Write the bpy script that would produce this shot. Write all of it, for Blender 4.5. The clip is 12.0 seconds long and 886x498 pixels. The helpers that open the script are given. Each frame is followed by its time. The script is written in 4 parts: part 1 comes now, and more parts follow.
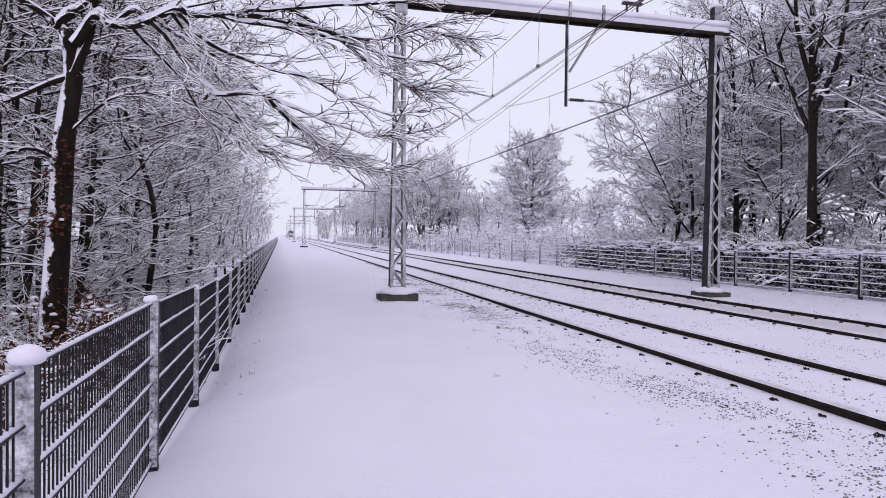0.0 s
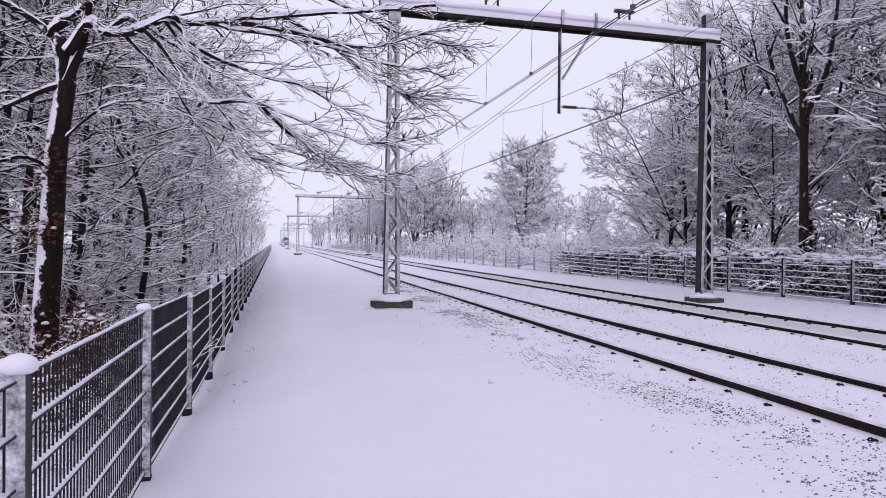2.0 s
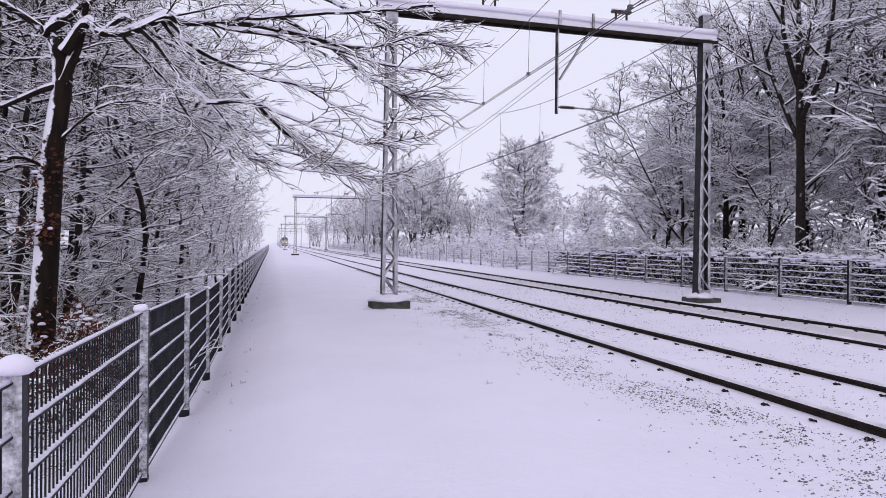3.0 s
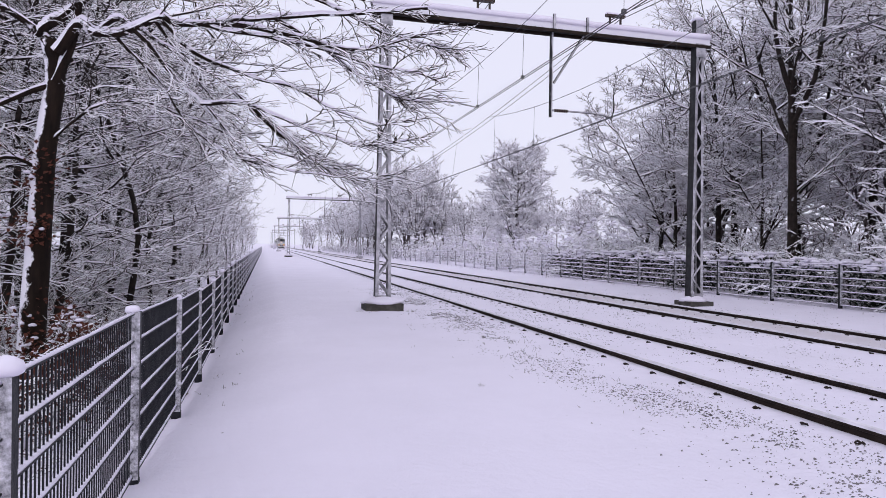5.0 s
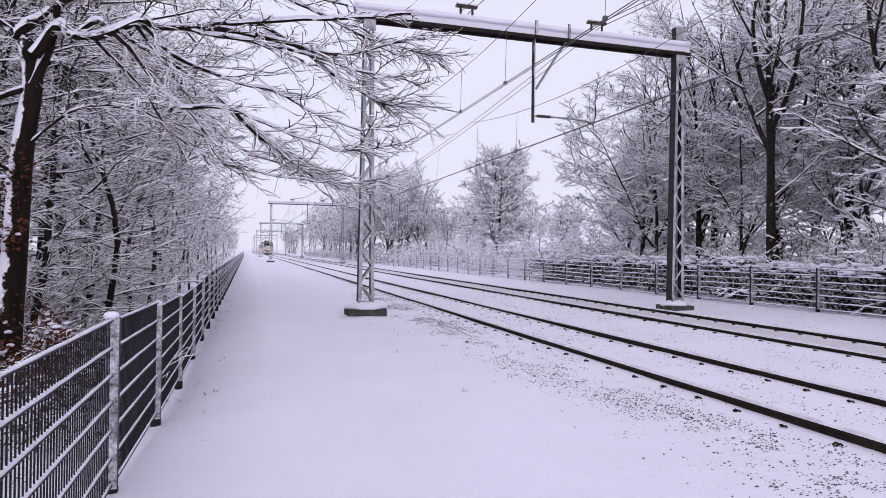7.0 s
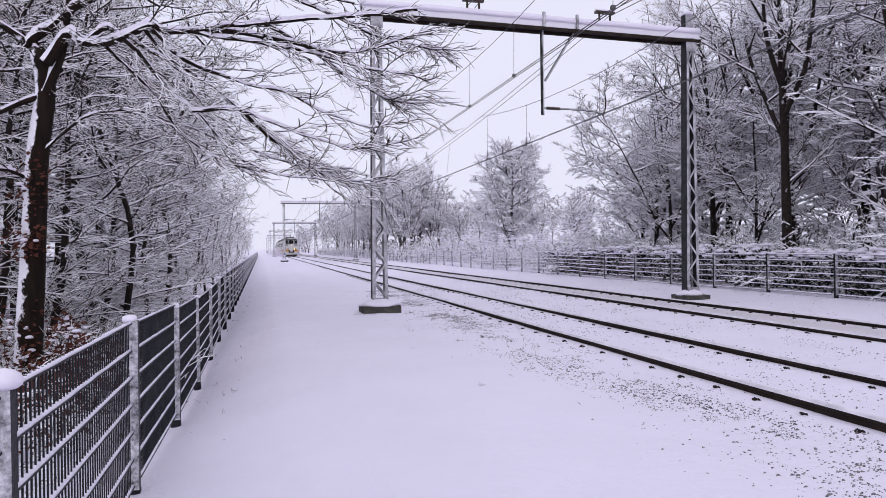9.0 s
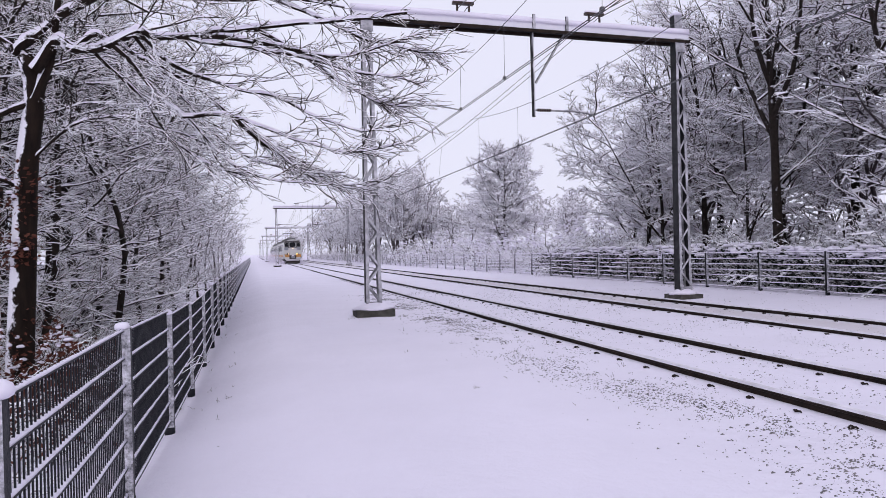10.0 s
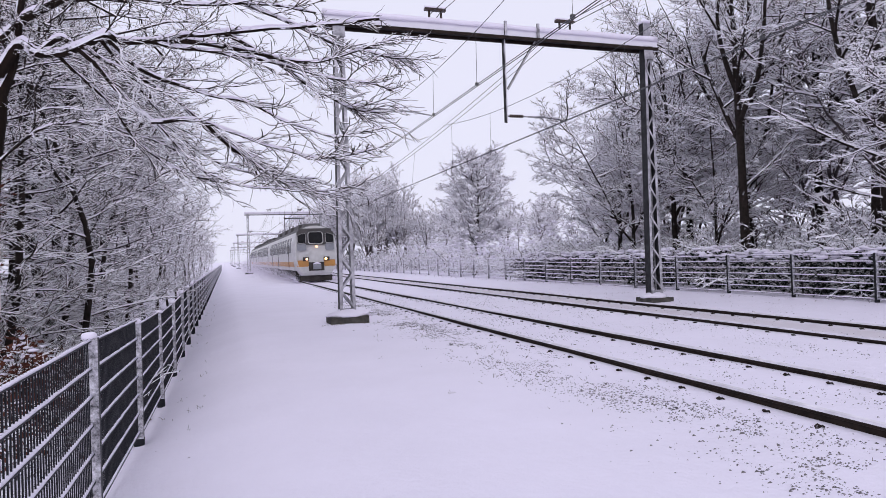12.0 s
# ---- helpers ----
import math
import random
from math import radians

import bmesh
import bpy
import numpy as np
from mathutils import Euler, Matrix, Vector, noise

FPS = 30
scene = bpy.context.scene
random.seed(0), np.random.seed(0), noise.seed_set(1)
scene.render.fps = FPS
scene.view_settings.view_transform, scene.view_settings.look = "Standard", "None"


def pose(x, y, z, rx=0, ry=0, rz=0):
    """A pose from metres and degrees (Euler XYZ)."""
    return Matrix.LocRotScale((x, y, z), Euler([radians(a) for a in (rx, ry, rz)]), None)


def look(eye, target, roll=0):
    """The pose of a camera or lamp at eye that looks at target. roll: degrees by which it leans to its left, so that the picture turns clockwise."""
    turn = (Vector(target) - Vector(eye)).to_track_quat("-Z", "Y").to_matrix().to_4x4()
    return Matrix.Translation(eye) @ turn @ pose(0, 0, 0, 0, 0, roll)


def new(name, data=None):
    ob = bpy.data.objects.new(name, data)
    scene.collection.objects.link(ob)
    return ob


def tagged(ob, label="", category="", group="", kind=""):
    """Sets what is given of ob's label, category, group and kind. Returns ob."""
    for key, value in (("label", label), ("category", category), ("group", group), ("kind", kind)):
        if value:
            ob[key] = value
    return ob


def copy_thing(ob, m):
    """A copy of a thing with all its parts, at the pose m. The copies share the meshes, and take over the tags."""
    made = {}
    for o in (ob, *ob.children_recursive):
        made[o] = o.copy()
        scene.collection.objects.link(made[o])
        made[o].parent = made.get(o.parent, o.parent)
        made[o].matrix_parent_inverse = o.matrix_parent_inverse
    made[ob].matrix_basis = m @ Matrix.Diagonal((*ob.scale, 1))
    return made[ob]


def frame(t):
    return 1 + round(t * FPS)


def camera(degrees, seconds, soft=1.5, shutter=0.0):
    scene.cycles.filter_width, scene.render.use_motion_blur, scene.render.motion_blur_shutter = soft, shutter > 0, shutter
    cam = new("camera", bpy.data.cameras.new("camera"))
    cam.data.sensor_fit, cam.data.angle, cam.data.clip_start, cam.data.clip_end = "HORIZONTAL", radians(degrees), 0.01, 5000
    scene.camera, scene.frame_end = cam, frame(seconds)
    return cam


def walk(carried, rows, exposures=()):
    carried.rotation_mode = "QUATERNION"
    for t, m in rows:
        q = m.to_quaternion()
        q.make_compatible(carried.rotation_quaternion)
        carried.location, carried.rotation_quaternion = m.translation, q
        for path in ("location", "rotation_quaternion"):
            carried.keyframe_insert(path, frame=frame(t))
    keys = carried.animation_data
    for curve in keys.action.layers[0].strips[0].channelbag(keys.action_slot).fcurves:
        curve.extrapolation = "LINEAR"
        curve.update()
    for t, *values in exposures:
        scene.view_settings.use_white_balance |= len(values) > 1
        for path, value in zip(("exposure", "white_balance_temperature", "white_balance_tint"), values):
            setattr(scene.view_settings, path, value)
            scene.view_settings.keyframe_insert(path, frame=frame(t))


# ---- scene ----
# camera: held at one spot, turning slowly; track runs along +y
EYE = (0.0, 0.0, 1.56)
cam = camera(68.6, 12.0, soft=0.85)
TURNS = [  # seconds, yaw, pitch, roll
    (0.0, -14.00, -1.10, -0.75),
    (0.5, -14.08, -0.98, -0.80),
    (1.0, -14.27, -0.69, -0.83),
    (1.5, -14.32, -0.50, -0.74),
    (2.0, -14.52, -0.48, -0.55),
    (2.5, -14.62, -0.50, -0.54),
    (3.0, -14.74, -0.45, -0.50),
    (5.0, -15.30, -0.23, -0.77),
    (5.5, -15.93, -0.42, -1.11),
    (6.0, -16.46, -0.31, -0.95),
    (6.5, -16.75, 0.37, -0.89),
    (8.5, -16.17, -0.58, 0.57),
    (9.0, -15.65, -0.18, 0.81),
    (9.5, -15.75, -0.18, 1.10),
    (10.0, -16.25, 0.06, 1.59),
    (10.5, -16.65, 0.40, 1.72),
    (11.0, -17.03, 0.51, 1.32),
    (11.5, -17.46, 0.40, 1.50),
    (12.0, -18.56, 0.48, 2.02),
]
walk(cam, [(t, pose(*EYE, 90 + p, r, y)) for t, y, p, r in TURNS])

# ---- overcast winter daylight ----
SUN_ELEV, SUN_ROT = radians(24), radians(150)
world = bpy.data.worlds.new("overcast_sky")
scene.world = world
world.use_nodes = True
wn, wl = world.node_tree.nodes, world.node_tree.links
wn.clear()
sky = wn.new("ShaderNodeTexSky")
sky.sky_type, sky.sun_disc = "NISHITA", False
sky.sun_elevation, sky.sun_rotation = SUN_ELEV, SUN_ROT
sky.air_density, sky.dust_density = 1.0, 4.0
grey = wn.new("ShaderNodeMix")
grey.data_type = "RGBA"
grey.inputs[0].default_value = 0.93
grey.inputs[7].default_value = (7.35, 7.3, 8.75, 1)
bg = wn.new("ShaderNodeBackground")
bg.inputs[1].default_value = 0.116
wo = wn.new("ShaderNodeOutputWorld")
wl.new(sky.outputs[0], grey.inputs[6])
wl.new(grey.outputs[2], bg.inputs[0])
wl.new(bg.outputs[0], wo.inputs[0])
sun = new("sun", bpy.data.lights.new("sun", "SUN"))
sun.data.energy, sun.data.angle, sun.data.color = 0.5, radians(40), (1, 0.97, 0.95)
sun.matrix_world = look((0, 0, 60), (18, 36, 30))
scene.view_settings.exposure = 0.0


# ---- materials ----
def nodes(name, rough=0.6, metal=0.0):
    m = bpy.data.materials.new(name)
    m.use_nodes = True
    n, l = m.node_tree.nodes, m.node_tree.links
    b = n["Principled BSDF"]
    b.inputs["Roughness"].default_value, b.inputs["Metallic"].default_value = rough, metal
    b.inputs["Specular IOR Level"].default_value = 0.15
    return m, n, l, b


def noise_tex(n, l, scale, detail=4, rough=0.6, space="Object", stretch=None):
    co = n.new("ShaderNodeTexCoord")
    tx = n.new("ShaderNodeTexNoise")
    tx.inputs["Scale"].default_value, tx.inputs["Detail"].default_value, tx.inputs["Roughness"].default_value = scale, detail, rough
    if stretch:
        mp = n.new("ShaderNodeMapping")
        mp.inputs["Scale"].default_value = stretch
        l.new(co.outputs[space], mp.inputs[0])
        l.new(mp.outputs[0], tx.inputs["Vector"])
    else:
        l.new(co.outputs[space], tx.inputs["Vector"])
    return tx.outputs["Fac"]


def ramp(n, l, fac, stops):
    r = n.new("ShaderNodeValToRGB")
    while len(r.color_ramp.elements) < len(stops):
        r.color_ramp.elements.new(0.5)
    for e, (p, c) in zip(r.color_ramp.elements, stops):
        e.position, e.color = p, (*c, 1) if len(c) == 3 else c
    l.new(fac, r.inputs[0])
    return r.outputs[0]


def mixc(n, l, fac, a, b):
    x = n.new("ShaderNodeMix")
    x.data_type = "RGBA"
    for sock, v in ((x.inputs[0], fac), (x.inputs[6], a), (x.inputs[7], b)):
        if isinstance(v, (int, float)):
            sock.default_value = v
        elif isinstance(v, tuple):
            sock.default_value = (*v, 1)
        else:
            l.new(v, sock)
    return x.outputs[2]


def bump(n, l, b, height, strength, distance):
    bp = n.new("ShaderNodeBump")
    bp.inputs["Strength"].default_value, bp.inputs["Distance"].default_value = strength, distance
    l.new(height, bp.inputs["Height"])
    l.new(bp.outputs[0], b.inputs["Normal"])


def math1(n, l, op, a, b):
    x = n.new("ShaderNodeMath")
    x.operation = op
    for i, v in enumerate((a, b)):
        if isinstance(v, (int, float)):
            x.inputs[i].default_value = v
        else:
            l.new(v, x.inputs[i])
    return x.outputs[0]


def stuck_snow(n, l, way, low, high, scale, amount=0.35):
    """How much wind-blown snow sticks to a face, by the way it faces."""
    g = n.new("ShaderNodeNewGeometry")
    d = n.new("ShaderNodeVectorMath")
    d.operation = "DOT_PRODUCT"
    d.inputs[1].default_value = Vector(way).normalized()
    l.new(g.outputs["Normal"], d.inputs[0])
    nz = noise_tex(n, l, scale, 5, 0.7)
    s = math1(n, l, "ADD", d.outputs["Value"], math1(n, l, "MULTIPLY", math1(n, l, "SUBTRACT", nz, 0.5), amount * 4))
    mr = n.new("ShaderNodeMapRange")
    mr.inputs[1].default_value, mr.inputs[2].default_value = low, high
    l.new(s, mr.inputs[0])
    return mr.outputs[0]


SNOW = (0.825, 0.785, 0.905)
STUCK = (0.80, 0.79, 0.86)
WIND = (0.25, -0.75, 0.62)


def snow_mat(name, tone=SNOW, big=0.35, fine=22.0, relief=0.04):
    m, n, l, b = nodes(name, 0.75)
    a = noise_tex(n, l, big, 4)
    c = noise_tex(n, l, fine, 6, 0.7)
    col = ramp(n, l, a, [(0.3, tuple(v * 0.94 for v in tone)), (0.7, tone)])
    l.new(mixc(n, l, math1(n, l, "MULTIPLY", c, 0.12), col, (0.7, 0.69, 0.76)), b.inputs["Base Color"])
    b.inputs["Specular IOR Level"].default_value = 0.5
    soft = noise_tex(n, l, big * 9, 3)
    bump(n, l, b, math1(n, l, "ADD", math1(n, l, "MULTIPLY", c, 0.35), soft), 0.35, relief * 1.6)
    return m


def ground_snow():
    """Fresh snow, stained brown between the rails of the far track."""
    m = snow_mat("snow_ground", big=0.6)
    n, l = m.node_tree.nodes, m.node_tree.links
    b = n["Principled BSDF"]
    was = b.inputs["Base Color"].links[0].from_socket
    co = n.new("ShaderNodeTexCoord")
    sx = n.new("ShaderNodeSeparateXYZ")
    l.new(co.outputs["Object"], sx.inputs[0])
    off = math1(n, l, "ABSOLUTE", math1(n, l, "SUBTRACT", sx.outputs[0], 9.9), 0.0)
    wob = math1(n, l, "MULTIPLY", noise_tex(n, l, 1.6, 5, 0.7), 0.9)
    mr = n.new("ShaderNodeMapRange")
    mr.inputs[1].default_value, mr.inputs[2].default_value = 1.45, 0.75
    mr.inputs[3].default_value, mr.inputs[4].default_value = 0.0, 0.4
    l.new(math1(n, l, "ADD", off, wob), mr.inputs[0])
    l.new(mixc(n, l, mr.outputs[0], was, (0.36, 0.31, 0.27)), b.inputs["Base Color"])
    return m


def coated(name, dark, light, scale, rough=0.7, metal=0.0, way=WIND, low=0.35, high=0.6, patch=6.0, amount=0.35, stretch=None):
    m, n, l, b = nodes(name, rough, metal)
    t = noise_tex(n, l, scale, 6, 0.65, stretch=stretch)
    base = ramp(n, l, t, [(0.3, dark), (0.7, light)])
    f = stuck_snow(n, l, way, low, high, patch, amount)
    l.new(mixc(n, l, f, base, STUCK), b.inputs["Base Color"])
    if metal:
        l.new(math1(n, l, "MULTIPLY", math1(n, l, "SUBTRACT", 1.0, f), metal), b.inputs["Metallic"])
    bump(n, l, b, t, 0.5, 0.02)
    return m


def plain(name, dark, light, scale=8.0, rough=0.6, metal=0.0, relief=0.2):
    m, n, l, b = nodes(name, rough, metal)
    t = noise_tex(n, l, scale, 5)
    l.new(ramp(n, l, t, [(0.3, dark), (0.7, light)]), b.inputs["Base Color"])
    bump(n, l, b, t, relief, 0.01)
    return m


M_SNOW = ground_snow()
M_SNOWCAP = snow_mat("snow_lying", big=3.0, fine=60.0, relief=0.01)
M_BARK = coated("beech_bark", (0.006, 0.004, 0.0035), (0.022, 0.014, 0.010), 9.0, 0.9, way=(-0.8, -0.5, 0.3), low=0.66, high=0.8, patch=2.6, amount=0.5, stretch=(1, 1, 0.25))
M_WOODBARK = coated("wood_bark", (0.010, 0.008, 0.007), (0.038, 0.029, 0.025), 7.0, 0.9, way=(-0.6, -0.6, 0.5), low=0.98, high=1.15, patch=2.5, amount=0.35)
M_TWIG = plain("twig_bark", (0.010, 0.008, 0.007), (0.045, 0.033, 0.028), 14.0, 0.9)
# Paler than the near twigs: distance haze is put into this bark colour.
M_HAZETWIG = plain("hazed_far_twig_bark", (0.06, 0.052, 0.055), (0.16, 0.14, 0.145), 6.0, 0.9)
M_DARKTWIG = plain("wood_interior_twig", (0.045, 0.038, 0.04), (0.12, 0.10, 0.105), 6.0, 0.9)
M_STEEL = coated("galvanised_steel", (0.013, 0.013, 0.015), (0.05, 0.05, 0.054), 5.0, 0.6, 0.2, way=(0.35, -0.9, 0.25), low=0.72, high=1.1, patch=2.5, amount=0.18)
M_BEAM = coated("beam_steel", (0.02, 0.02, 0.022), (0.06, 0.06, 0.065), 5.0, 0.6, 0.2, way=(0.1, -1.0, 0.1), low=0.3, high=0.8, patch=1.2, amount=0.12)
M_FENCE = coated("fence_coating", (0.008, 0.009, 0.011), (0.02, 0.021, 0.025), 8.0, 0.5, way=(0.0, -1.0, 0.2), low=0.78, high=1.15, patch=18.0, amount=0.3)
M_ROD = plain("fence_rod_coating", (0.007, 0.0075, 0.010), (0.022, 0.023, 0.028), 10.0, 0.55)
M_RAIL = plain("rusty_rail", (0.010, 0.007, 0.006), (0.035, 0.024, 0.019), 4.0, 0.75)
M_RAILTOP = plain("snow_dusted_rail_head", (0.6, 0.58, 0.63), (0.84, 0.81, 0.88), 5.0, 0.7)
M_CONCRETE = plain("wet_concrete", (0.035, 0.033, 0.03), (0.1, 0.095, 0.085), 7.0, 0.85)
M_STONE = plain("ballast_stone", (0.07, 0.065, 0.07), (0.24, 0.225, 0.235), 3.0, 0.9)
M_WIRE = plain("wire_copper_dark", (0.05, 0.05, 0.055), (0.14, 0.14, 0.15), 3.0, 0.5, 0.4)
M_INSUL = plain("insulator_brown", (0.03, 0.02, 0.018), (0.07, 0.05, 0.045), 6.0, 0.3)
M_LEAF = plain("dead_beech_leaf", (0.05, 0.018, 0.013), (0.13, 0.046, 0.03), 3.0, 0.8)
M_EVERGREEN = plain("evergreen_leaf", (0.004, 0.006, 0.005), (0.015, 0.02, 0.014), 5.0, 0.6)
M_SNOWTWIG = snow_mat("snow_on_twigs", (0.92, 0.905, 0.965), 2.0, 40.0, 0.006)
M_GRASS = plain("dry_grass", (0.05, 0.04, 0.025), (0.16, 0.13, 0.08), 4.0, 0.9)


# ---- building helpers ----
class Geo:
    """Collects plain geometry for one mesh."""

    def __init__(self):
        self.v, self.f, self.mi = [], [], []

    def tube(self, pts, radii, sides=4, cap=True, squash=1.0, slot=0):
        pts = [Vector(p) for p in pts]
        base = len(self.v)
        n = len(pts)
        for i, p in enumerate(pts):
            d = (pts[min(i + 1, n - 1)] - pts[max(i - 1, 0)])
            d = d.normalized() if d.length > 1e-9 else Vector((0, 0, 1))
            ref = Vector((0, 0, 1)) if abs(d.z) < 0.95 else Vector((0, 1, 0))
            a = d.cross(ref).normalized()
            b = a.cross(d)
            for k in range(sides):
                w = 2 * math.pi * k / sides + math.pi / 2
                self.v.append(p + (a * math.cos(w) + b * math.sin(w) * squash) * radii[i])
        for i in range(n - 1):
            for k in range(sides):
                q = (k + 1) % sides
                self.f.append((base + i * sides + k, base + i * sides + q, base + (i + 1) * sides + q, base + (i + 1) * sides + k))
                self.mi.append(slot)
        if cap and sides > 2:
            self.f.append(tuple(base + k for k in reversed(range(sides))))
            self.f.append(tuple(base + (n - 1) * sides + k for k in range(sides)))
            self.mi += [slot, slot]
        return self

    def laden(self, pts, radii, heaps, sides=4):
        """A branch, dark below (slot 0), with a ridge of snow along its upper side (slot 1)."""
        base, n = len(self.v), len(pts)
        for i, p in enumerate(pts):
            d = pts[min(i + 1, n - 1)] - pts[max(i - 1, 0)]
            d.normalize()
            a = d.cross(Vector((0, 0, 1)) if abs(d.z) < 0.97 else Vector((0, 1, 0))).normalized()
            b = a.cross(d)
            r, h = radii[i], heaps[i]
            if sides == 4:
                w, up = a * (r + 0.22 * h), b * (0.1 * r)
                self.v += [p - w + up, p - b * r, p + w + up, p + b * (0.8 * r + h)]
            else:
                w = a * (r + 0.1 * h)
                self.v += [p - w + b * (0.3 * r), p - a * (0.75 * r) - b * (0.66 * r), p + a * (0.75 * r) - b * (0.66 * r), p + w + b * (0.3 * r), p + a * (0.5 * r) + b * (0.85 * r + h), p - a * (0.5 * r) + b * (0.85 * r + h)]
        dark = sides // 2
        for i in range(n - 1):
            for k in range(sides):
                q = (k + 1) % sides
                self.f.append((base + i * sides + k, base + i * sides + q, base + (i + 1) * sides + q, base + (i + 1) * sides + k))
                self.mi.append(0 if k < dark else 1)
        return self

    def box(self, x0, x1, y0, y1, z0, z1, slot=0):
        b = len(self.v)
        self.v += [Vector(p) for p in ((x0, y0, z0), (x1, y0, z0), (x1, y1, z0), (x0, y1, z0), (x0, y0, z1), (x1, y0, z1), (x1, y1, z1), (x0, y1, z1))]
        for f in ((0, 3, 2, 1), (4, 5, 6, 7), (0, 1, 5, 4), (1, 2, 6, 5), (2, 3, 7, 6), (3, 0, 4, 7)):
            self.f.append(tuple(b + i for i in f))
            self.mi.append(slot)
        return self

    def bar(self, a, b, w, h, up=(0, 0, 1), slot=0):
        """A square-edged bar from a to b, w wide and h deep."""
        a, b = Vector(a), Vector(b)
        d = (b - a).normalized()
        s = d.cross(Vector(up))
        s = s.normalized() if s.length > 1e-6 else Vector((1, 0, 0))
        u = s.cross(d)
        k = len(self.v)
        for p in (a, b):
            for i, j in ((-1, -1), (1, -1), (1, 1), (-1, 1)):
                self.v.append(p + s * (i * w / 2) + u * (j * h / 2))
        for f in ((0, 1, 2, 3), (7, 6, 5, 4), (0, 4, 5, 1), (1, 5, 6, 2), (2, 6, 7, 3), (3, 7, 4, 0)):
            self.f.append(tuple(k + i for i in f))
            self.mi.append(slot)
        return self

    def loft(self, rings, closed=True, caps=True, slot=0):
        """Skins a list of equal rings of points."""
        b, n = len(self.v), len(rings[0])
        for r in rings:
            self.v += [Vector(p) for p in r]
        for i in range(len(rings) - 1):
            for k in range(n if closed else n - 1):
                q = (k + 1) % n
                self.f.append((b + i * n + k, b + i * n + q, b + (i + 1) * n + q, b + (i + 1) * n + k))
                self.mi.append(slot)
        if caps:
            self.f.append(tuple(b + k for k in reversed(range(n))))
            self.f.append(tuple(b + (len(rings) - 1) * n + k for k in range(n)))
            self.mi += [slot, slot]
        return self

    def mesh(self, name, mats, smooth=False):
        me = bpy.data.meshes.new(name)
        me.from_pydata([tuple(p) for p in self.v], [], self.f)
        for m in mats if isinstance(mats, (list, tuple)) else [mats]:
            me.materials.append(m)
        me.polygons.foreach_set("material_index", self.mi)
        if smooth:
            me.polygons.foreach_set("use_smooth", [True] * len(self.f))
        me.update()
        return me


def part(name, geo, mats, parent=None, label="", smooth=False, kind=""):
    me = geo if isinstance(geo, bpy.types.Mesh) else geo.mesh(name, mats, smooth)
    ob = new(name, me)
    if parent:
        ob.parent = parent
    return tagged(ob, label=label, kind=kind)


def thing(name, label, category, at=(0, 0, 0), group="", kind=""):
    ob = new(name)
    ob.location = at
    ob.empty_display_size = 0.2
    return tagged(ob, label, category, group, kind)


# ---- ground ----
def fence_dip(y):
    q = min(1, max(0, (y - 4.2) / 5.5))
    return 0.10 + 0.28 * q * q * (3 - 2 * q)


def ground_z(x, y):
    z = 0.05 * (noise.noise(Vector((x * 0.25, y * 0.12, 0))) + 0.4 * noise.noise(Vector((x * 0.9, y * 0.6, 3))) + 0.22 * noise.noise(Vector((x * 2.4, y * 1.7, 6))))
    z *= 0.5 if 4 < x < 12 else 1.0
    if x < 0.35:
        z -= fence_dip(y) * min(1, ((0.35 - x) / 1.2)) ** 1.3
    if x < -1.0:
        z -= 0.25 * min(1, (-1.0 - x) / 2.0)
    if x > 13:
        z += 0.25 * min(1, (x - 13) / 8)
    if x < -2 or x > 15:
        z += 0.12 * noise.noise(Vector((x * 0.4, y * 0.4, 9)))
    return z


def spaced(stops):
    """Coordinates from (start, end, step) stretches."""
    out = []
    for a, b, s in stops:
        k = max(1, round((b - a) / s))
        out += [a + (b - a) * i / k for i in range(k)]
    return out + [stops[-1][1]]


def build_ground():
    xs = spaced([(-2500, -300, 400), (-300, -60, 40), (-60, -12, 4), (-12, -1.6, 0.5), (-1.6, 4.2, 0.12), (4.2, 13, 0.3), (13, 20, 0.5), (20, 60, 4), (60, 300, 40), (300, 2500, 400)])
    ys = spaced([(-400, -40, 60), (-40, 0, 4), (0, 14, 0.14), (14, 30, 0.4), (30, 80, 1.5), (80, 300, 10), (300, 900, 60), (900, 3900, 500)])
    g = Geo()
    for y in ys:
        for x in xs:
            g.v.append(Vector((x, y, ground_z(x, y))))
    nx = len(xs)
    for j in range(len(ys) - 1):
        for i in range(nx - 1):
            g.f.append((j * nx + i, j * nx + i + 1, (j + 1) * nx + i + 1, (j + 1) * nx + i))
            g.mi.append(0)
    tagged(part("ground", g, M_SNOW, smooth=True), "smooth fresh snow covering the flat ground", "snow", kind="structure")


build_ground()

# ---- railway tracks ----
RAILS = ((4.92, 6.42), (9.12, 10.62))
Y0, Y1 = -30.0, 900.0


